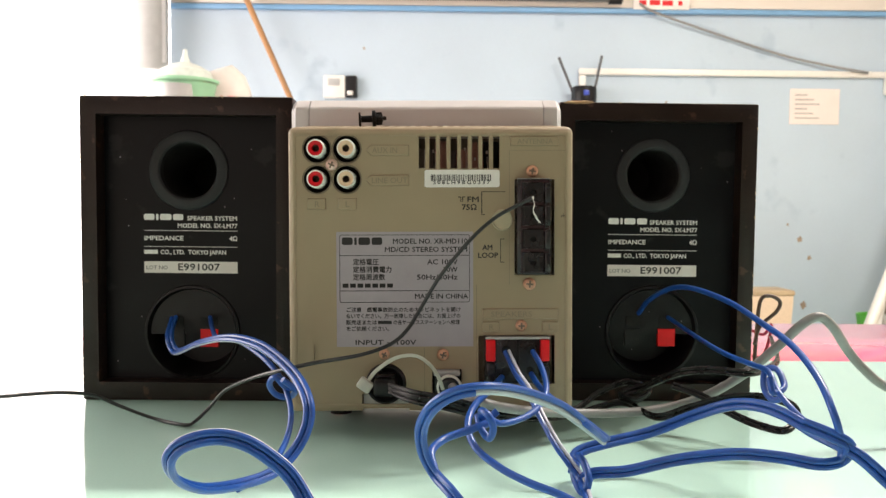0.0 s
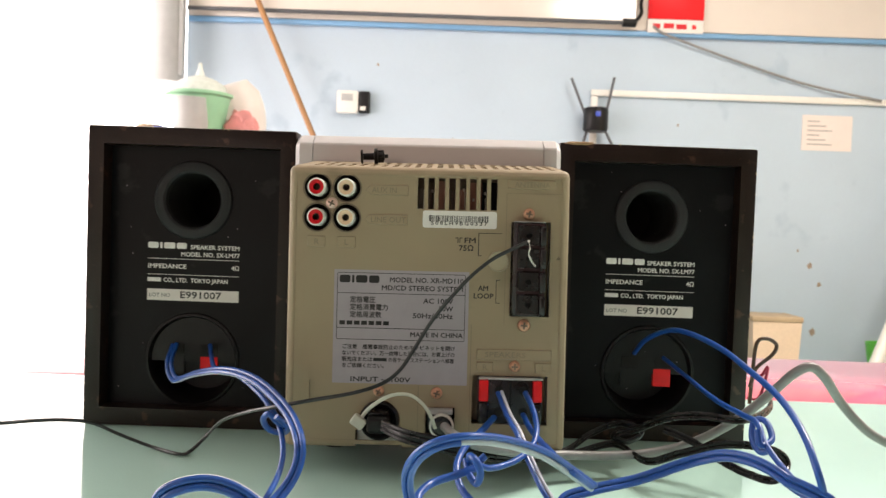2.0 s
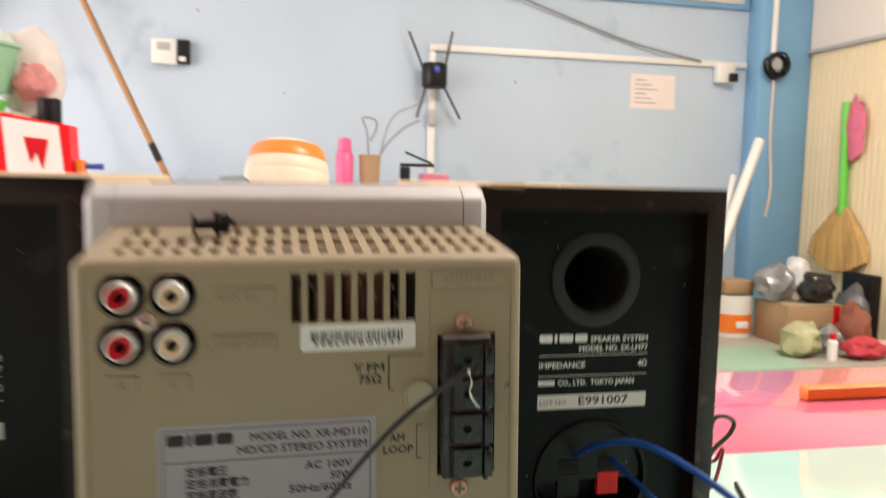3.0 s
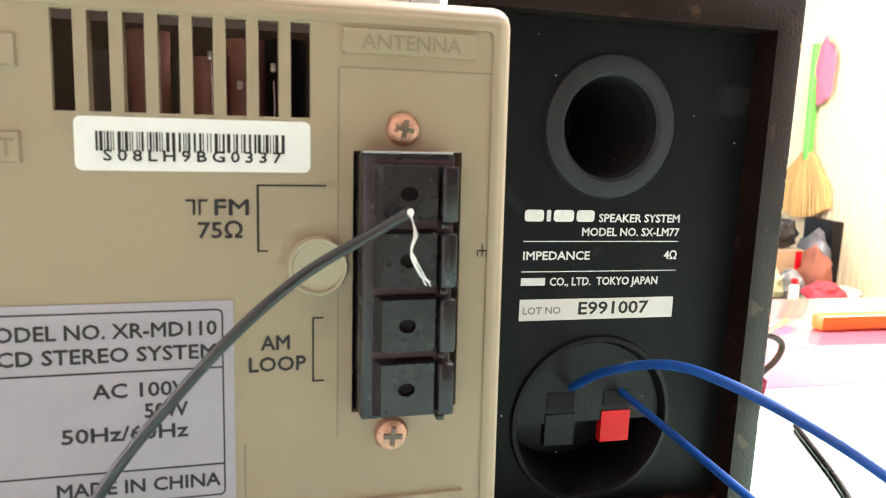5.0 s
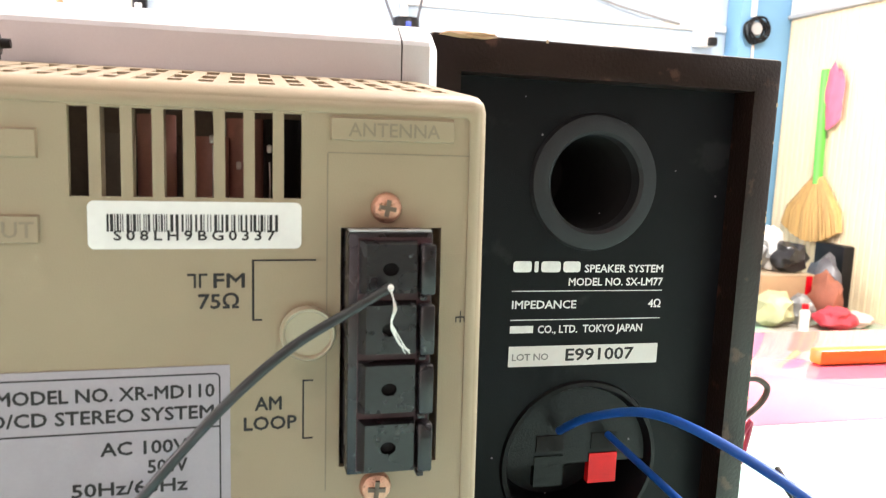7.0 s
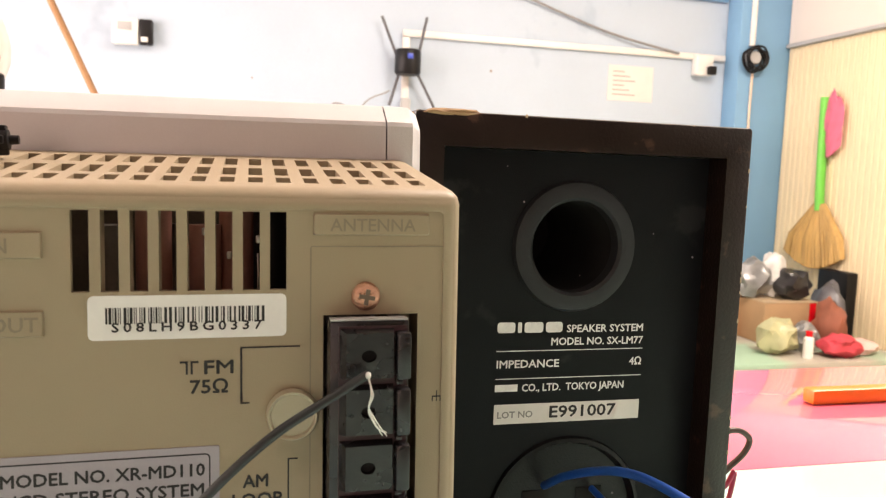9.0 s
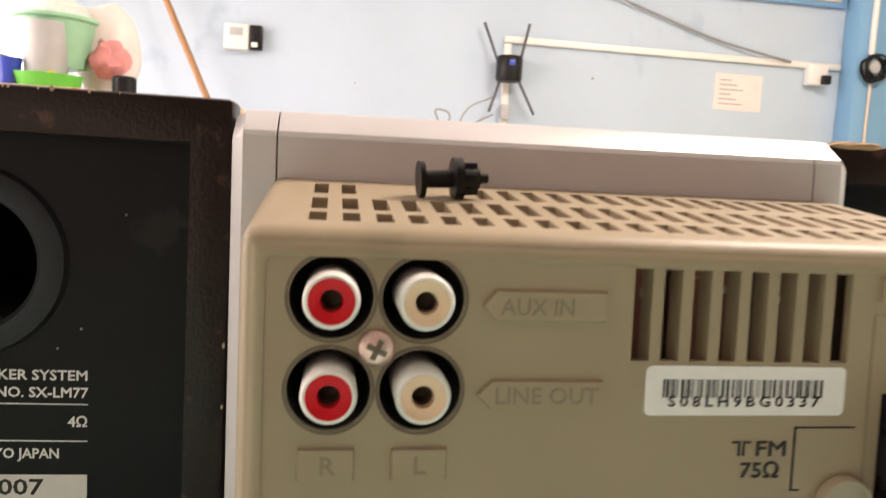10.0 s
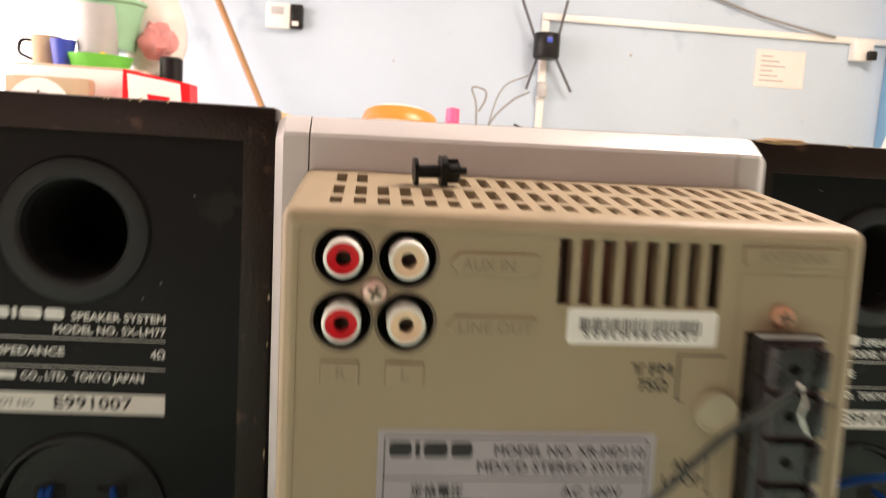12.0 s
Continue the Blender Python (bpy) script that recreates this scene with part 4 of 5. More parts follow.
# inside, dim behind the slots
for x in SLOTS[:-1]:
    part("vent_rib", box(x + 0.00325, x + 0.00511, 0.0019, 0.0048, 0.1195, 0.1368), BEIGE, unit)
inside = part("circuit_board", box(-0.064, 0.064, 0.040, 0.042, 0.008, 0.1395), PCB, unit)
for i, (x, r) in enumerate(((0.006, 0.0038), (0.0165, 0.0036), (0.0235, 0.004), (-0.003, 0.004), (0.0312, 0.004), (0.0112, 0.0022))):
    part("capacitor", lathe([(0.108, 0.0), (0.108, r), (0.136 - 0.004 * (i % 2), r), (0.136 - 0.004 * (i % 2), 0.0)], (x, 0.024 + 0.003 * (i % 3), 0), "z", 18), BLACK if i == 4 else AMBER if i in (0, 1, 2) else DUSTY, inside)
for x, z0, z1 in ((-0.0031, 0.118, 0.1305), (0.0022, 0.118, 0.1295), (0.0175, 0.119, 0.1300), (0.0280, 0.118, 0.127)):
    part("jumper_wire", tube([Vector((x, 0.0095, z0)), Vector((x + 0.0001, 0.0085, (z0 + z1) / 2)), Vector((x, 0.0095, z1))], 0.00014, 6), STEEL, inside)

for x, z in ((0.0012, 0.1302), (0.0172, 0.1312), (0.0222, 0.1262), (0.0281, 0.1296), (0.0300, 0.1235)):
    part("solder_lug", box(x - 0.0005, x + 0.0005, 0.0130, 0.0145, z - 0.0008, z + 0.0008, 0.0003), STEEL, inside)

# line sockets
for i, (x, z) in enumerate(RCA):
    colour = RED if x < -0.05 else PEACH
    jack = part("phono_socket", lathe([(0.010, 0.0044), (-0.0038, 0.0044), (-0.0045, 0.0040), (-0.0045, 0.0036)], (x, 0, z), seg=32), WHITE, unit, "white-rimmed phono socket")
    part("insert", lathe([(-0.0044, 0.0037), (-0.0046, 0.0035), (-0.0042, 0.0028), (-0.0040, 0.0018), (-0.0026, 0.0016)], (x, 0, z), seg=32), colour, jack, "red insert" if colour is RED else "cream insert")
    part("bore", lathe([(-0.0034, 0.0017), (0.002, 0.0016), (0.002, 0.0)], (x, 0, z), seg=20), BROWN_RING, jack)
    part("collar", lathe([(0.0004, 0.0074), (-0.0002, 0.0072), (-0.0001, 0.0067), (0.0016, 0.0066)], (x, 0, z), seg=36), BROWN_RING, jack, "dark moulded collar")
    part("well", lathe([(0.001, 0.00655), (0.0105, 0.0064), (0.0105, 0.0)], (x, 0, z), seg=28), HOLE, jack)
screw(unit, -0.0480, 0.1222, 0.0, 0.0030, ROSE_STEEL, 25)
screw(unit, 0.0493, 0.1190, 0.0, 0.0029, COPPER, 10)
screw(unit, 0.0480, 0.0642, 0.0, 0.0031, COPPER, 5)
screw(unit, 0.0440, 0.0438, 0.0, 0.0028, COPPER, 0)
screw(unit, -0.0228, 0.0300, 0.0, 0.0027, COPPER, 30)
screw(unit, 0.0058, 0.0297, 0.0, 0.0029, COPPER, 15)


def tag(x0, x1, z0, z1, words, xl, wl, hl, arrow=False):
    """A raised moulded plate with chamfered edges, in the colour of the case; its letters carry painted relief shade.
    """
    m = (z0 + z1) / 2
    o = [(x0, m), (x0 + 0.0022, z0), (x1, z0), (x1, z1), (x0 + 0.0022, z1)] if arrow else rounded(x0, x1, z0, z1, 0.0003, 2)
    bm = prism(o, -0.0008, 0.0002)
    cx = (x0 + x1) / 2
    for v in bm.verts:
        if v.co.y < 0:
            v.co.x += math.copysign(0.0003, cx - v.co.x)
            v.co.z += math.copysign(0.0003, m - v.co.z) if abs(v.co.z - m) > 1e-5 else 0.0
    plate = part("moulded_tag", bm, BEIGE, unit, smooth=0)
    # darker beige letters paint the shade of moulded lettering
    lettering(words, xl, m - hl / 2, -0.0008, wl, hl, SEAM_AND_SHADE, plate, depth=0.0001, bold=0.02)


tag(0.0386, 0.0624, 0.1313, 0.1358, "ANTENNA", 0.0420, 0.0173, 0.0026)
tag(-0.0314, -0.0104, 0.1268, 0.1319, "AUX IN", -0.0283, 0.0121, 0.0028, True)
tag(-0.0316, -0.0104, 0.1123, 0.1173, "LINE OUT", -0.0288, 0.0172, 0.0028, True)
tag(-0.0599, -0.0508, 0.1006, 0.1061, "R", -0.0565, 0.0023, 0.0029)
tag(-0.0451, -0.0359, 0.1006, 0.1061, "L", -0.0416, 0.0019, 0.0029)
tag(0.0250, 0.0622, 0.0470, 0.0522, "SPEAKERS", 0.0290, 0.0200, 0.0026)
tag(0.0250, 0.0334, 0.0408, 0.0458, "R", 0.0280, 0.0022, 0.0028)
tag(0.0540, 0.0622, 0.0408, 0.0458, "L", 0.0570, 0.0019, 0.0028)

# printed marks
Y = -0.0001
lettering("FM", 0.0175, 0.1042, Y, 0.0054, 0.0027, INK, unit)
bars(unit, "aerial_mark", [(0.0133, 0.0148, 0.1064, 0.1068), (0.0144, 0.0148, 0.1042, 0.1064), (0.0153, 0.0157, 0.1042, 0.1068), (0.0157, 0.0168, 0.1064, 0.1068)], Y, INK)
lettering("75Ω", 0.0150, 0.1004, Y, 0.0070, 0.0027, INK, unit)
bars(unit, "bracket", [(0.0246, 0.0250, 0.0979, 0.1093), (0.0250, 0.0362, 0.1090, 0.1093), (0.0250, 0.0264, 0.0979, 0.0982)], Y, INK)
lettering("AM", 0.0251, 0.0808, Y, 0.0048, 0.0026, INK, unit)
lettering("LOOP", 0.0228, 0.0770, Y, 0.0096, 0.0026, INK, unit)
bars(unit, "bracket", [(0.0338, 0.0341, 0.0747, 0.0863), (0.0341, 0.0358, 0.0860, 0.0863), (0.0341, 0.0358, 0.0747, 0.0750)], Y, INK)
bars(unit, "earth_mark", [(0.0635, 0.0655, 0.0974, 0.0977), (0.0644, 0.0646, 0.0977, 0.0988), (0.0635, 0.0637, 0.0965, 0.0974), (0.0644, 0.0646, 0.0965, 0.0974), (0.0652, 0.0654, 0.0965, 0.0974)], Y, INK)
part("blank_button", lathe([(0.0002, 0.0052), (-0.0016, 0.0051), (-0.0021, 0.0048), (-0.0020, 0.0045), (-0.0013, 0.0042), (-0.0013, 0.0)], (0.0347, 0, 0.0954), seg=36), DISC, unit, "round moulded blanking disc")

# bar code sticker
code = part("barcode_label", prism(rounded(-0.0030, 0.0335, 0.1113, 0.1198, 0.0011), -0.0002, -0.00005), DECAL, unit, "white bar code sticker")
rects, x = [], 0.0
rng = random.Random(7)
while x < 0.0290:
    w = rng.choice((0.00016, 0.00016, 0.00036, 0.00052))
    rects.append((0.0001 + x, 0.0001 + x + w, 0.1144, 0.1175))
    x += w + rng.choice((0.0002, 0.0002, 0.00036, 0.0005))
bars(code, "code_bar", rects, -0.0002, INK)
lettering("S08LH9BG0337", 0.0011, 0.1129, -0.00030, 0.0275, 0.0018, INK, code, spacing=1.45)

# rating label
plate = part("rating_label", prism(rounded(-0.0460, 0.0206, 0.0337, 0.0898, 0.0002), -0.00022, -0.00005), GREY_LABEL, unit, "lavender-grey rating label")
part("label_border", outline_frame(-0.0445, 0.0189, 0.0553, 0.0884, 0.00028, -0.00028, -0.0002, 0.0010), INK, plate, smooth=0)
bars(plate, "rule", [(-0.0443, 0.0187, 0.0781, 0.0784), (-0.0443, 0.0187, 0.0609, 0.0612)], -0.00022, INK)
YL = -0.00026
brand_mark(plate, -0.0433, -0.0237, 0.0834, 0.0871, -0.00022, INK)
lettering("MODEL NO. XR-MD110", 0.0179, 0.0840, YL, 0.0362, 0.0025, INK, plate, "RIGHT")
lettering("MD/CD STEREO SYSTEM", 0.0179, 0.0800, YL, 0.0400, 0.0025, INK, plate, "RIGHT")
for z, a, b, w in ((0.0739, "定格電圧", "AC 100V", 0.0147), (0.0702, "定格消費電力", "50W", 0.0068), (0.0665, "定格周波数", "50Hz/60Hz", 0.0196)):
    lettering(a, -0.0380, z, YL, 0.0031 * len(a), 0.0024, INK, plate)
    lettering(b, 0.0129, z, YL, w, 0.0025, INK, plate, "RIGHT")
bars(plate, "maker_bar", [(-0.0430 + i * 0.0036, -0.0402 + i * 0.0036, 0.0626, 0.0646) for i in range(7)], -0.00022, INK)
lettering("MADE IN CHINA", 0.0180, 0.0572, YL, 0.0258, 0.0024, INK, plate, "RIGHT")
for z, words in ((0.0509, "ご注意　感電事故防止のためキャビネットを開け"), (0.0478, "ないでください。万一故障した場合には、お買上げの"), (0.0416, "をご依頼ください。")):
    lettering(words, -0.0415, z, YL, 0.0023 * len(words) if len(words) < 12 else 0.0555, 0.0018, INK, plate)
lettering("販売店または", -0.0415, 0.0447, YL, 0.0150, 0.0018, INK, plate)
bars(plate, "name_bar", [(-0.0259, -0.0192, 0.0448, 0.0464)], -0.00022, INK)
lettering("の各サービスステーションへ修理", -0.0185, 0.0447, YL, 0.0322, 0.0018, INK, plate)
lettering("INPUT ~ 100V", -0.0372, 0.0347, YL, 0.0295, 0.0024, INK, plate)

# aerial terminal block
ant = part("aerial_terminal", box(0.0415, 0.0572, -0.0062, 0.012, 0.0692, 0.1149, 0.0005), GLOSSY, unit, "glossy black push terminal block")
part("gap_strip", box(0.0432, 0.0568, -0.0065, -0.00625, 0.0700, 0.1140), PLUM, ant, "plum-black web between the cells")
# grey strip stands in for light caught by the block's top edge
part("top_edge_highlight", box(0.0417, 0.0570, -0.0060, -0.0030, 0.11495, 0.1153, 0.0001), GREY_PLASTIC, ant, "pale strip painting the lit top edge")
for i in range(4):
    z = 0.1087 - 0.01115 * i
    bm = box(0.0433, 0.0541, -0.0086, -0.0063, z - 0.0050, z + 0.0049)
    for v in bm.verts:
        if v.co.y < -0.008:
            v.co.x += 0.0012 if v.co.x < 0.049 else -0.0004
            v.co.z += 0.0003 if v.co.z < z else -0.0007
    hole = bmesh.new()
    lathe([(-0.02, 0.0013), (-0.0070, 0.0012)], (0.0489, 0, z - 0.0003), seg=14, bm=hole, cap=True)
    for v in hole.verts:
        v.co.x = 0.0489 + (v.co.x - 0.0489) * 1.22
    cell = part("cell", carve(bm, [hole]), GLOSSY, ant, smooth=0)
    tab = box(0.0543, 0.0571, -0.0096, -0.0060, z - 0.0050, z + 0.0043, 0.0005, 2)
    part("tab", tab, GLOSSY, cell)
    part("tab_hook", box(0.0543, 0.0556, -0.0090, -0.0066, z - 0.0060, z - 0.0051, 0.0002), GLOSSY, cell)
    part("hole", lathe([(-0.00705, 0.0014), (-0.0072, 0.0)], (0.0489, 0, z - 0.0003), seg=14), HOLE, cell)
part("terminal_bed", box(0.0414, 0.0601, 0.008, 0.0095, 0.0686, 0.1148), BEIGE, unit)

# speaker terminal block
spk = part("speaker_terminal", box(0.0262, 0.0580, -0.0010, 0.012, 0.0156, 0.0382, 0.0006), GLOSSY, unit, "black spring speaker terminal")
part("terminal_bed", box(0.0233, 0.0603, 0.008, 0.0095, 0.0151, 0.0389), BEIGE, unit)
for x0, x1 in ((0.0266, 0.0312), (0.0530, 0.0574)):
    part("red_tab", box(x0, x1, -0.0042, 0.004, 0.0268, 0.0372, 0.0006), BRIGHT_RED, spk, "red push tab")
    part("black_tab", box(x0, x1, -0.0042, 0.004, 0.0162, 0.0262, 0.0006), GLOSSY, spk, "black push tab")
part("lip", box(0.0264, 0.0578, -0.0030, -0.0005, 0.0374, 0.0386, 0.0003), GREY_PLASTIC, spk)
part("divider", box(0.0414, 0.0428, -0.0022, 0.004, 0.016, 0.0372, 0.0003), BLACK, spk)
for z in (0.0215, 0.0320):
    for x in (0.0365, 0.0485):
        part("socket", lathe([(-0.00115, 0.0022), (-0.0013, 0.0021), (-0.0013, 0.0)], (x, 0, z), seg=16), HOLE, spk)

# mains inlet, with its plug, and the small round socket beside it
ac = part("mains_inlet", lathe([(0.004, 0.0099), (-0.0015, 0.0096), (-0.0022, 0.0086), (-0.0010, 0.0070), (0.004, 0.0066), (0.004, 0.0)], (-0.0222, 0, 0.0155), seg=40), BLACK, unit, "round black mains inlet")
part("plug", box(-0.0275, -0.0165, -0.0130, 0.003, 0.0115, 0.0200, 0.0022, 3), BLACK, ac, "black mains plug")
part("inlet_bed", box(-0.0335, -0.0112, 0.0045, 0.0060, 0.0030, 0.0104, 0.0004), WHITE, ac, "pale bed under the inlet")
part("plug_ridge", box(-0.0268, -0.0172, -0.0100, -0.001, 0.0201, 0.0216, 0.0007), BLACK_CABLE, ac)
gnd = part("round_socket", box(0.0008, 0.0147, 0.004, 0.012, 0.0088, 0.0222, 0.0006), GLOSSY, unit)
part("plug", lathe([(0.004, 0.0052), (-0.0070, 0.0050), (-0.0075, 0.0040), (-0.0100, 0.0032), (-0.0102, 0.0)], (0.0086, 0, 0.0150), seg=28), DARK_GREY_CABLE, gnd, "dark grey round plug")
part("plug_ring", lathe([(-0.0062, 0.0052), (-0.0062, 0.0061), (-0.0078, 0.0060), (-0.0078, 0.0050)], (0.0086, 0, 0.0150), seg=28), WHITE, gnd, "pale ring on the plug")
part("hood", box(0.0012, 0.0140, -0.0040, 0.006, 0.0198, 0.0222, 0.0006), GREY_PLASTIC, gnd)

# silver front housing in three pieces with fine joints
def housing(x0, x1, end=0):
    prof = [(0.0570, 0.0000), (0.0570, 0.1580), (0.0576, 0.1592), (0.0640, 0.1638), (0.0665, 0.1644), (0.2530, 0.1660), (0.2560, 0.1640), (0.2560, 0.0000)]
    bm = bmesh.new()
    n = 4
    xs = [x0, x1] if not end else [x0 + (x1 - x0) * i / n for i in range(n + 1)]
    rows = []
    for i, x in enumerate(xs):
        f = 0.0
        if end:
            d = (x - x0) if end < 0 else (x1 - x)
            d = max(0.0, 1 - d / 0.003)
            f = 0.0016 * d * d
        rows.append([bm.verts.new((x, y + (f if y < 0.1 else 0), z - (f if z > 0.1 else 0))) for y, z in prof])
    for a, b in zip(rows, rows[1:]):
        for j in range(len(prof)):
            k = (j + 1) % len(prof)
            bm.faces.new((a[j], a[k], b[k], b[j]))
    bm.faces.new(rows[0][::-1])
    bm.faces.new(rows[-1])
    bmesh.ops.recalc_face_normals(bm, faces=bm.faces)
    return bm


part("housing_centre", housing(-0.0680, 0.0628), SILVER, unit, "silver housing, middle", 25)
part("housing_end", housing(-0.0782, -0.0684, -1), SILVER, unit, "silver end cap", 25)
part("housing_end", housing(0.0632, 0.0728, 1), SILVER, unit, "silver end cap", 25)
lid = part("disc_lid", hull(-0.058, 0.052, 0.075, 0.243, 0.156, 0.1650, 0.0016, 0), LID, unit, "smoked glossy disc lid", 0)
part("lid_handle", tube(spline([(-0.042, 0.215, 0.1660), (-0.040, 0.215, 0.1688), (-0.028, 0.215, 0.1692), (-0.026, 0.215, 0.1660)]), 0.0009, 8), STEEL, lid)
for x, y in ((-0.050, 0.048), (0.050, 0.048), (-0.062, 0.235), (0.057, 0.235)):
    top = 0.0026 if y < 0.1 else 0.001
    part("foot", lathe([(TABLE + 0.0003 - 0.0122 * x + 0.0263 * y, 0.0), (TABLE + 0.0003 - 0.0122 * x + 0.0263 * y, 0.006), (top, 0.007), (top, 0.0)], (x, y, 0), "z", 20), BLACK, unit, "black rubber foot")

# added blocker that keeps the gap under the housing dark
part("underside_light_block", box(-0.066, 0.061, 0.09, 0.215, -0.0046, -0.0002), BLACK, unit, "black box added under the housing to block light from behind")

# black push-in plug lying on the slotted top
plug = empty("plastic_plug", LEAN @ pose(-0.0304, 0.0370, 0.1499, 0, -3, 4), "loose black plastic push-in plug lying on the slotted top", "plug")
part("plug_body", lathe([(-0.0080, 0.0), (-0.0080, 0.0038), (-0.0069, 0.0038), (-0.0067, 0.0018), (-0.0010, 0.0019), (-0.0008, 0.0044), (0.0010, 0.0044), (0.0012, 0.0024), (0.0046, 0.0023), (0.0048, 0.0011), (0.0066, 0.0010), (0.0066, 0.0)], (0, 0, 0.0), "x", 20), BLACK, plug)
part("barb", box(0.0011, 0.0044, -0.0010, 0.0010, -0.0034, 0.0033, 0.0004), BLACK, plug)
part("barb", box(0.0012, 0.0040, -0.0032, 0.0032, -0.0009, 0.0009, 0.0004), BLACK, plug)

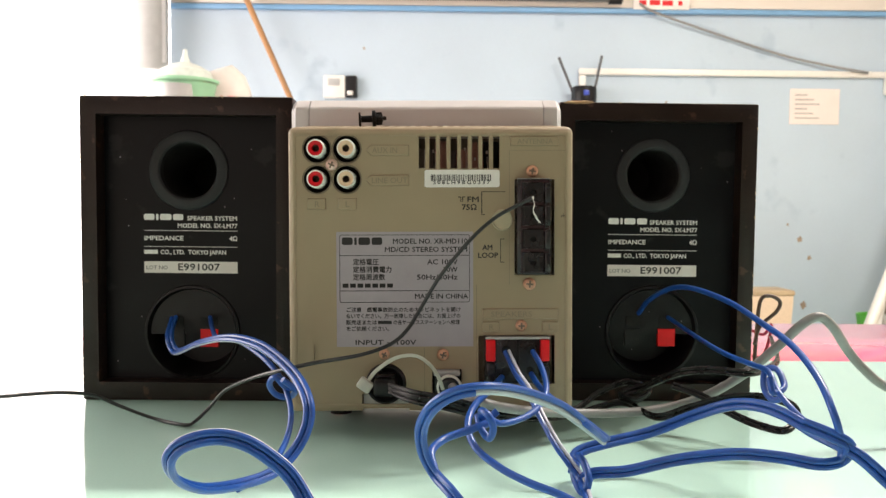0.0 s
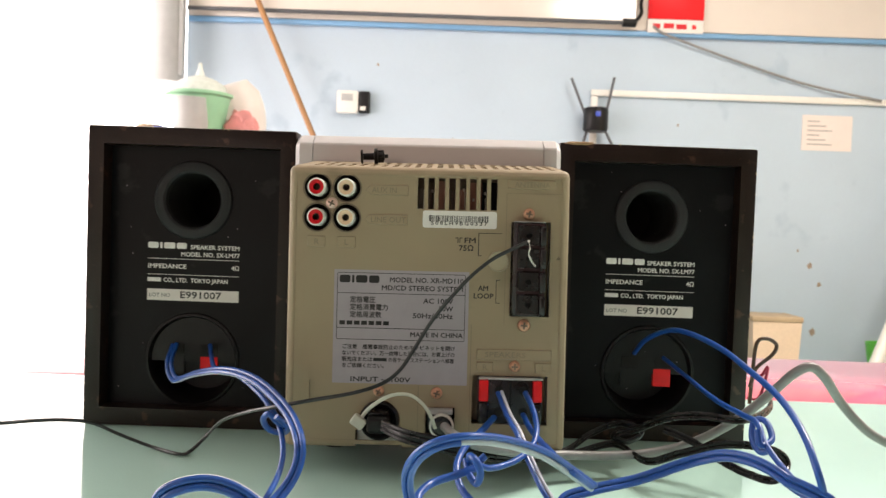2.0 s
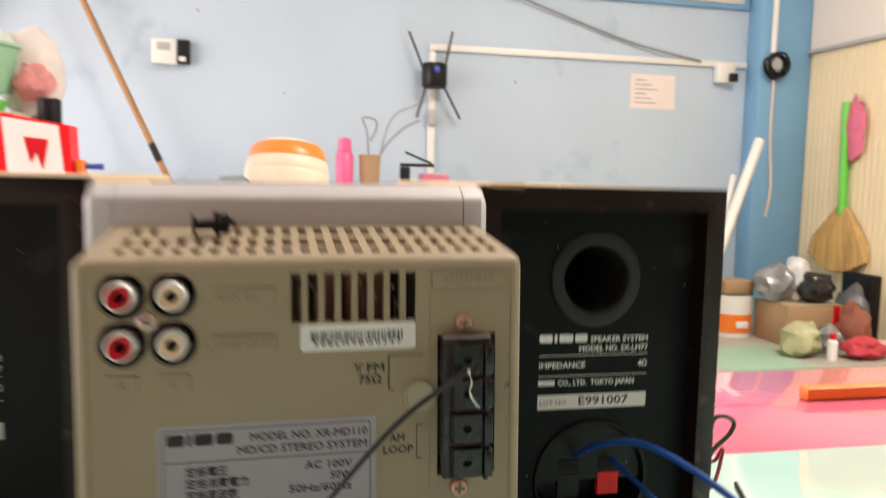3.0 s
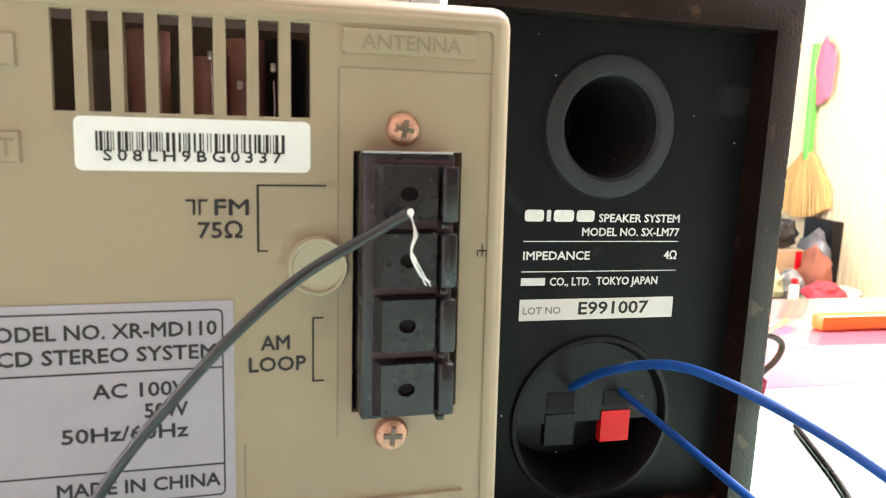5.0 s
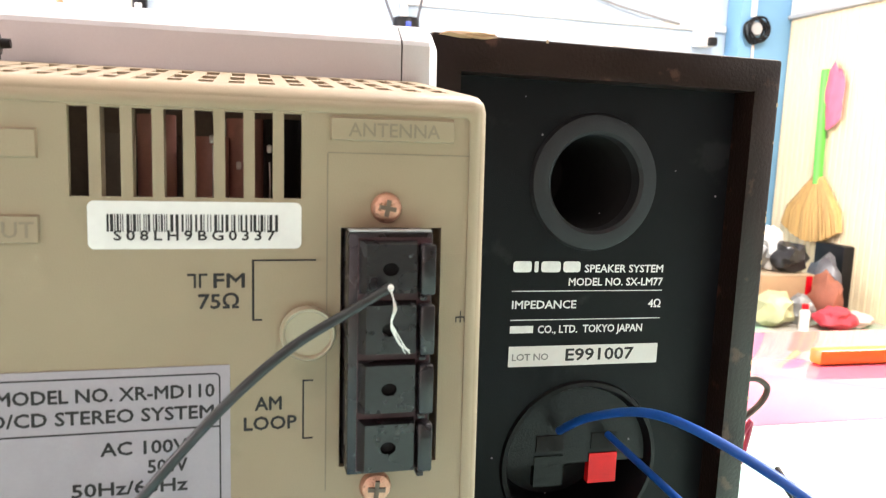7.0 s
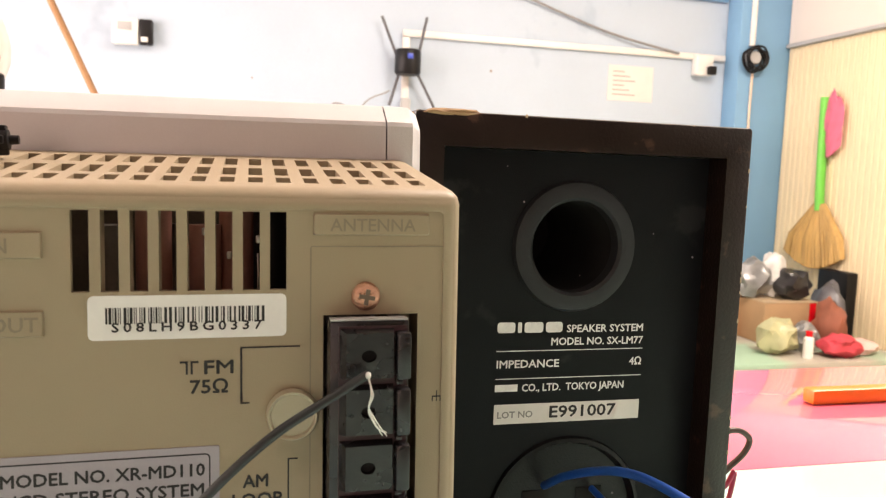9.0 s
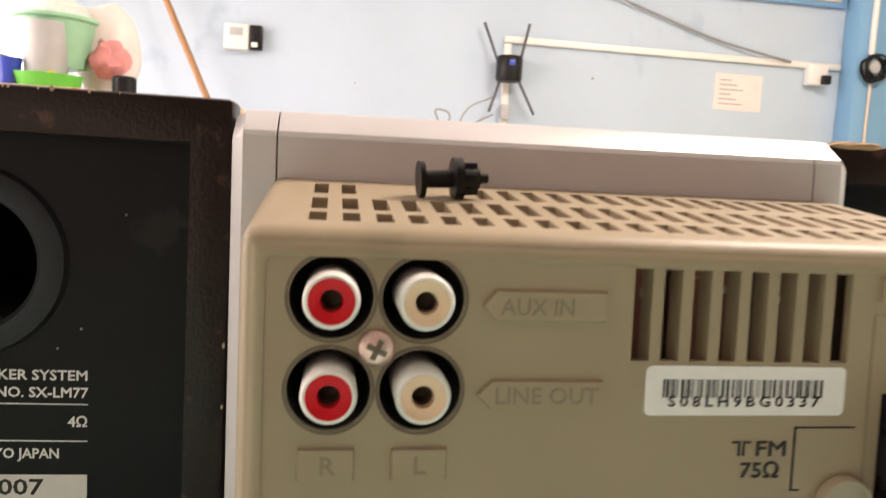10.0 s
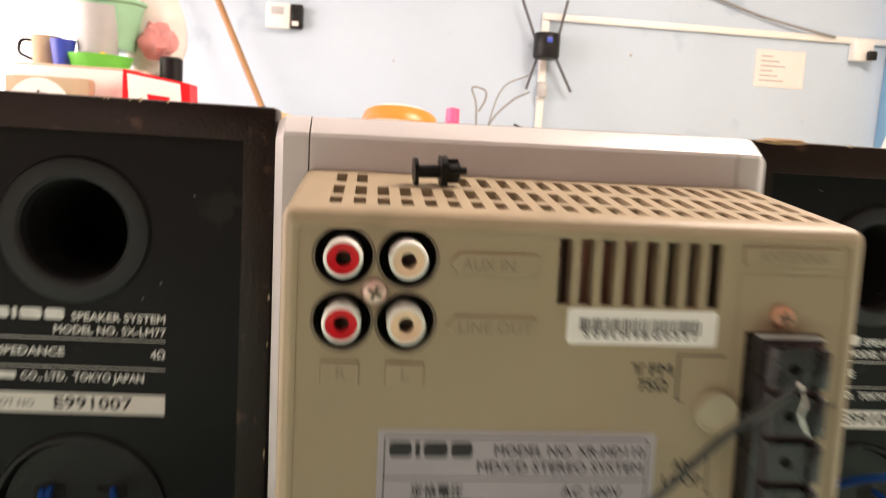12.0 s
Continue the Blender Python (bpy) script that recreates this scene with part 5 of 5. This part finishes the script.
# ---- leads ----
CABLES = {
    "left_pair": [(-0.1531, 0.0810, 0.0352), (-0.1503, 0.0650, 0.0268), (-0.1431, 0.0550, 0.0199), (-0.1233, 0.0300, 0.0290), (-0.1002, 0.0000, 0.0373), (-0.0817, -0.0200, 0.0385), (-0.0682, -0.0350, 0.0350), (-0.0568, -0.0500, 0.0294), (-0.0493, -0.0660, 0.0229), (-0.0491, -0.0700, 0.0142), (-0.0533, -0.0750, 0.0055), (-0.0600, -0.0850, 0.0005), (-0.0689, -0.1000, 0.0016), (-0.0749, -0.1200, 0.0076), (-0.0782, -0.1350, 0.0158), (-0.0776, -0.1450, 0.0243), (-0.0742, -0.1480, 0.0299), (-0.0679, -0.1480, 0.0328), (-0.0610, -0.1460, 0.0329), (-0.0535, -0.1460, 0.0309), (-0.0460, -0.1460, 0.0260), (-0.0401, -0.1460, 0.0201), (-0.0328, -0.1500, 0.0098)],
    "left_second": [(-0.1318, 0.0810, 0.0354), (-0.1243, 0.0600, 0.0320), (-0.1129, 0.0300, 0.0321), (-0.0952, 0.0020, 0.0356), (-0.0791, -0.0200, 0.0330), (-0.0684, -0.0320, 0.0268), (-0.0632, -0.0380, 0.0199), (-0.0592, -0.0500, 0.0132), (-0.0589, -0.0600, 0.0065), (-0.0600, -0.0750, 0.0028), (-0.0621, -0.0850, 0.0000), (-0.0689, -0.1000, -0.0001)],
    "left_knot": [(-0.0586, -0.0360, 0.0207), (-0.0635, -0.0400, 0.0231), (-0.0675, -0.0420, 0.0275), (-0.0713, -0.0360, 0.0231), (-0.0698, -0.0300, 0.0171), (-0.0637, -0.0300, 0.0159), (-0.0590, -0.0420, 0.0221), (-0.0635, -0.0460, 0.0275)],
    "unit_a": [(0.0362, -0.0040, 0.0325), (0.0395, -0.0200, 0.0256), (0.0430, -0.0350, 0.0213), (0.0473, -0.0500, 0.0128), (0.0519, -0.0600, 0.0050), (0.0569, -0.0650, -0.0016), (0.0607, -0.0700, -0.0067), (0.0608, -0.0867, -0.0105)],
    "unit_b": [(0.0487, -0.0040, 0.0326), (0.0514, -0.0150, 0.0272), (0.0517, -0.0300, 0.0214), (0.0479, -0.0420, 0.0168), (0.0395, -0.0550, 0.0146), (0.0291, -0.0660, 0.0148), (0.0232, -0.0720, 0.0182)],
    "unit_c": [(0.0481, -0.0040, 0.0216), (0.0501, -0.0200, 0.0190), (0.0540, -0.0450, 0.0183), (0.0592, -0.0750, 0.0187), (0.0716, -0.0600, 0.0068)],
    "unit_d": [(0.0339, -0.0040, 0.0198), (0.0273, -0.0200, 0.0175), (0.0192, -0.0450, 0.0173), (0.0152, -0.0600, 0.0130), (0.0176, -0.0700, 0.0067), (0.0259, -0.0800, 0.0022), (0.0356, -0.0900, -0.0001), (0.0488, -0.1000, -0.0022)],
    "big_loop": [(0.0733, -0.0550, 0.0048), (0.0592, -0.0750, 0.0182), (0.0467, -0.0900, 0.0288), (0.0313, -0.1050, 0.0370), (0.0185, -0.1180, 0.0414), (0.0082, -0.1200, 0.0402), (0.0007, -0.1150, 0.0340), (-0.0030, -0.1050, 0.0237), (-0.0022, -0.1000, 0.0140), (0.0019, -0.1000, 0.0062), (0.0078, -0.1100, 0.0030), (0.0135, -0.1150, -0.0025)],
    "knot_tail": [(0.0015, -0.0980, 0.0071), (0.0004, -0.0920, 0.0114), (0.0050, -0.0820, 0.0130), (0.0139, -0.0770, 0.0149), (0.0222, -0.0730, 0.0167)],
    "knot": [(0.0186, -0.0700, 0.0192), (0.0199, -0.0750, 0.0150), (0.0228, -0.0780, 0.0124), (0.0241, -0.0800, 0.0170), (0.0221, -0.0800, 0.0220), (0.0198, -0.0750, 0.0222), (0.0217, -0.0680, 0.0164), (0.0267, -0.0660, 0.0198)],
    "right_top": [(0.0587, -0.0620, -0.0068), (0.0615, -0.0550, -0.0006), (0.0740, -0.0500, 0.0020), (0.0945, -0.0450, 0.0055), (0.1122, -0.0500, 0.0145), (0.1226, -0.0600, 0.0215), (0.1300, -0.0700, 0.0240), (0.1367, -0.0800, 0.0229), (0.1428, -0.0900, 0.0193), (0.1482, -0.1000, 0.0171), (0.1536, -0.1050, 0.0137), (0.1630, -0.1100, 0.0044)],
    "right_low": [(0.0600, -0.0680, -0.0086), (0.0651, -0.0700, -0.0040), (0.0774, -0.0750, -0.0012), (0.0957, -0.0800, 0.0051), (0.1135, -0.0900, 0.0107), (0.1282, -0.0950, 0.0112), (0.1402, -0.1000, 0.0104), (0.1483, -0.1000, 0.0119), (0.1497, -0.1020, 0.0178), (0.1439, -0.1000, 0.0212), (0.1360, -0.0950, 0.0238)],
    "cross_knot": [(0.0583, -0.0600, -0.0021), (0.0587, -0.0660, -0.0082), (0.0604, -0.0740, -0.0103), (0.0621, -0.0760, -0.0046), (0.0614, -0.0700, 0.0001), (0.0598, -0.0640, 0.0014)],
    "arc": [(0.1239, 0.0870, 0.0391), (0.1257, 0.0700, 0.0497), (0.1324, 0.0500, 0.0584), (0.1381, 0.0300, 0.0600), (0.1446, 0.0000, 0.0569), (0.1472, -0.0300, 0.0517), (0.1474, -0.0600, 0.0468), (0.1457, -0.0850, 0.0394), (0.1446, -0.1000, 0.0294), (0.1477, -0.1000, 0.0192), (0.1480, -0.1000, 0.0109)],
    "lower": [(0.1417, 0.0870, 0.0369), (0.1457, 0.0500, 0.0318), (0.1426, 0.0000, 0.0318), (0.1419, -0.0350, 0.0334), (0.1429, -0.0500, 0.0334), (0.1422, -0.0600, 0.0280), (0.1436, -0.0700, 0.0231), (0.1453, -0.0850, 0.0189), (0.1488, -0.0950, 0.0155)],
    "right_knot": [(0.1447, -0.0600, 0.0245), (0.1421, -0.0560, 0.0228), (0.1412, -0.0500, 0.0266), (0.1434, -0.0460, 0.0333), (0.1467, -0.0500, 0.0341), (0.1461, -0.0580, 0.0288), (0.1397, -0.0620, 0.0273), (0.1390, -0.0600, 0.0332)],
    "grey": [(0.0090, -0.0060, 0.0160), (0.0135, -0.0200, 0.0156), (0.0221, -0.0300, 0.0142), (0.0411, -0.0200, 0.0081), (0.0655, 0.0000, 0.0015), (0.0958, 0.0100, -0.0009), (0.1201, 0.0150, 0.0005), (0.1392, 0.0120, 0.0078), (0.1560, 0.0050, 0.0211), (0.1702, 0.0000, 0.0362), (0.1770, -0.0080, 0.0475), (0.1840, -0.0100, 0.0514), (0.1920, -0.0080, 0.0460), (0.2036, 0.0000, 0.0337), (0.2124, 0.0000, 0.0240), (0.2233, 0.0000, 0.0157), (0.2495, 0.0000, 0.0046)],
    "mains_a": [(-0.0195, -0.0160, 0.0178), (-0.0085, -0.0300, 0.0179), (0.0067, -0.0380, 0.0172), (0.0221, -0.0300, 0.0117), (0.0449, -0.0100, 0.0036), (0.0719, 0.0200, -0.0029), (0.0896, 0.0350, 0.0033), (0.1060, 0.0400, 0.0081), (0.1170, 0.0350, 0.0050), (0.1081, 0.0300, 0.0007), (0.1006, 0.0300, 0.0037), (0.1111, 0.0250, 0.0092), (0.1239, 0.0100, 0.0197), (0.1391, 0.0050, 0.0223), (0.1567, 0.0000, 0.0221), (0.1827, 0.0300, 0.0219), (0.1971, 0.0700, 0.0272)],
    "mains_b": [(-0.0195, -0.0160, 0.0162), (-0.0085, -0.0300, 0.0153), (0.0067, -0.0380, 0.0142), (0.0221, -0.0300, 0.0088), (0.0449, -0.0100, 0.0016), (0.0749, 0.0200, -0.0044), (0.1007, 0.0300, -0.0006), (0.1101, 0.0000, -0.0001), (0.1233, -0.0100, 0.0071), (0.1401, -0.0150, 0.0134), (0.1540, -0.0200, 0.0151), (0.1659, -0.0200, 0.0122), (0.1701, -0.0200, 0.0067), (0.1603, -0.0300, 0.0024), (0.1517, -0.0200, 0.0020), (0.1423, -0.0100, 0.0051), (0.1320, 0.0000, 0.0107), (0.1212, 0.0100, 0.0134)],
    "side_loop": [(0.2003, 0.1000, 0.0079), (0.2031, 0.1050, 0.0212), (0.2048, 0.1050, 0.0444), (0.2107, 0.1050, 0.0484), (0.2173, 0.1050, 0.0449), (0.2153, 0.1050, 0.0385), (0.2053, 0.1050, 0.0291), (0.2000, 0.1000, 0.0185)],
    "red_loop": [(0.2022, 0.1100, 0.0258), (0.2093, 0.1080, 0.0236), (0.2141, 0.1080, 0.0298), (0.2097, 0.1080, 0.0107), (0.2027, 0.1100, 0.0095)],
    "antenna": [(0.0469, -0.0090, 0.1066), (0.0392, -0.0120, 0.1028), (0.0298, -0.0145, 0.0977), (0.0206, -0.0160, 0.0901), (0.0116, -0.0155, 0.0800), (0.0025, -0.0135, 0.0679), (-0.0053, -0.0130, 0.0545), (-0.0118, -0.0150, 0.0441), (-0.0195, -0.0180, 0.0379), (-0.0319, -0.0250, 0.0344), (-0.0496, -0.0430, 0.0343), (-0.0647, -0.0400, 0.0303), (-0.0818, -0.0200, 0.0225), (-0.1036, 0.0120, 0.0089), (-0.1164, 0.0260, -0.0042), (-0.1228, 0.0228, -0.0105), (-0.1266, 0.0165, -0.0105), (-0.1466, 0.0280, -0.0103), (-0.1595, 0.0200, -0.0023), (-0.1694, 0.0100, 0.0060), (-0.1800, 0.0000, 0.0097), (-0.1910, -0.0100, 0.0113), (-0.1987, -0.0200, 0.0126), (-0.2156, -0.0300, 0.0142)],
    "strand": [(0.0468, -0.0100, 0.1066), (0.0474, -0.0115, 0.1034), (0.0470, -0.0110, 0.1003), (0.0487, -0.0105, 0.0971), (0.0508, -0.0090, 0.0944)],
    "tie": [(-0.0308, -0.0080, 0.0175), (-0.0264, -0.0120, 0.0241), (-0.0169, -0.0160, 0.0312), (-0.0077, -0.0180, 0.0327), (-0.0011, -0.0180, 0.0288), (0.0032, -0.0160, 0.0223), (0.0054, -0.0120, 0.0155)],
}

CABLES["unit_d"] += [(0.0610, -0.1110, -0.0060), (0.0700, -0.1240, -0.0095), (0.0780, -0.1400, -0.0100)]

WHITE_CORE = surf("pale_grey_cable_sheath", (0.42, 0.46, 0.50), 0.35, var=0.08, scale=120)


def twin_lead(key, label, stripe=True, step=6, second=None, turn=1):
    line = spline(CABLES[key], step)
    ob = empty("speaker_lead", Matrix(), label, "speaker cable", "blue speaker leads")
    part("sheath", tube(line, 0.00125, 10, (0.00122 * turn, 0)), BLUE, ob)
    if second:
        n = int(len(line) * 0.4)
        part("sheath", tube(line[:n + 1], 0.00125, 10, (-0.00122 * turn, 0)), second, ob, "pale grey core")
        part("sheath", tube(line[n:], 0.00125, 10, (-0.00122 * turn, 0)), BLUE, ob)
    else:
        part("sheath", tube(line, 0.00125, 10, (-0.00122 * turn, 0)), BLUE, ob)
    if stripe:
        part("stripe", tube(line, 0.00130, 4, (-0.00122, 0), arc=(math.pi * 0.95, math.pi * 1.2)), STRIPE, ob, "white tracer stripe", 60)
    return ob


def lead(name, key, radius, material, label, category, step=6, stripe=False, group=""):
    line = spline(CABLES[key], step)
    ob = empty(name, Matrix(), label, category, group)
    part("sheath", tube(line, radius, 12), material, ob)
    if stripe:
        part("stripe", tube(line, radius * 1.05, 4, arc=stripe), STRIPE, ob, "white tracer stripe", 60)
    return ob


twin_lead("left_pair", "flat blue twin speaker lead looping over the glass table")
lead("speaker_lead", "left_second", 0.00125, BLUE, "single blue speaker lead with a white tracer", "speaker cable", stripe=(math.pi * 0.9, math.pi * 1.15), group="blue speaker leads")
lead("speaker_lead", "left_knot", 0.00135, BLUE, "knot in the blue speaker lead", "speaker cable", group="blue speaker leads")
line = spline(CABLES["unit_a"], 6)
ob = empty("speaker_lead", Matrix(), "blue and white speaker lead from the spring terminal", "speaker cable", "blue speaker leads")
part("sheath", tube(line, 0.00115, 10, (-0.0009, 0)), BLUE, ob)
part("sheath", tube(line, 0.00075, 10, (0.0010, 0)), STRIPE, ob, "pale core")
lead("speaker_lead", "unit_b", 0.00135, BLUE, "blue speaker lead from the spring terminal", "speaker cable", stripe=(math.pi * 0.9, math.pi * 1.15), group="blue speaker leads")
lead("speaker_lead", "unit_c", 0.00135, BLUE, "blue speaker lead from the spring terminal", "speaker cable", group="blue speaker leads")
lead("speaker_lead", "unit_d", 0.0015, BLUE, "blue speaker lead hanging to the table", "speaker cable", group="blue speaker leads")
twin_lead("big_loop", "flat blue and white twin speaker lead in a wide loop", False, 6, WHITE_CORE, -1)
lead("speaker_lead", "knot_tail", 0.0016, BLUE, "blue speaker lead running into a knot", "speaker cable", group="blue speaker leads")
lead("speaker_lead", "knot", 0.0015, BLUE, "tight knot in the blue speaker lead", "speaker cable", group="blue speaker leads")
twin_lead("right_top", "flat blue twin speaker lead crossing the glass table")
twin_lead("right_low", "flat blue twin speaker lead lying on the glass table", False)
lead("speaker_lead", "cross_knot", 0.0016, BLUE, "knot where the blue leads cross", "speaker cable", group="blue speaker leads")
lead("speaker_lead", "arc", 0.0014, BLUE, "blue speaker lead arching out of a terminal cup", "speaker cable", stripe=False, group="blue speaker leads")
lead("speaker_lead", "lower", 0.00125, BLUE, "straight blue speaker lead out of a terminal cup", "speaker cable", group="blue speaker leads")
lead("speaker_lead", "right_knot", 0.00135, BLUE, "loose knot in the blue speaker lead", "speaker cable", group="blue speaker leads")
lead("grey_lead", "grey", 0.0023, GREY_CABLE, "thick grey lead humped over the table", "cable", 8)
for key, words in (("mains_a", "flat black twin mains lead tangled on the table"), ("mains_b", "flat black twin mains lead in loose coils")):
    line = spline(CABLES[key], 8)
    ob = empty("mains_lead", Matrix(), words, "cable", "black mains leads")
    for u in (-0.00098, 0.00098):
        part("core", tube(line, 0.00104, 10, (u, 0)), BLACK_CABLE, ob)
lead("brown_lead", "side_loop", 0.0012, surf("brown_cable", (0.07, 0.045, 0.04), 0.4), "thin brown lead looped beside the speaker", "cable")
lead("red_lead", "red_loop", 0.0010, surf("crimson_cable", (0.40, 0.03, 0.08), 0.4), "thin crimson lead beside the speaker", "cable")
aerial = lead("aerial_wire", "antenna", 0.0009, DARK_GREY_CABLE, "thin dark aerial wire with bare tinned end", "cable", 8)
line = spline(CABLES["strand"], 8)
for k in range(6):
    rnd = random.Random(k + 3)
    u, w, bend, n = rnd.uniform(-1, 1), rnd.uniform(-1, 1), rnd.uniform(-1, 1), len(line) - rnd.randrange(0, 6)
    pts = []
    for i, p in enumerate(line[:n]):
        f = i / (len(line) - 1)
        loose = 0.00016 + 0.0006 * f * f
        pts.append(p + Vector((u * loose + math.sin(i * 0.55 + k) * 0.00014 + bend * 0.0007 * f ** 5, w * loose * 0.6 - 0.0002 * (k % 2), math.cos(i * 0.9 + k) * 0.00008)))
    part("strand", tube(pts, 0.000095, 6), TIN, aerial, "bare tinned strand")
bm = bmesh.new()
bmesh.ops.create_icosphere(bm, subdivisions=2, radius=0.0006, matrix=Matrix.Translation(CABLES["strand"][0]) @ Matrix.Diagonal((1.0, 1, 1.2, 1)))
part("strand_end", bm, TIN, aerial)
tie = empty("cable_tie", Matrix(), "clear nylon cable tie arched over the plugs", "cable tie")
part("strap", tube(spline(CABLES["tie"], 8), 0.00095, 8, flat=0.45), NYLON, tie)
bm = box(-0.0042, 0.0030, -0.0022, 0.0022, -0.0028, 0.0028, 0.0012, 2)
bm.transform(pose(-0.0312, -0.0095, 0.0165, 0, 35, 0))
part("head", bm, NYLON, tie, "square nylon head")
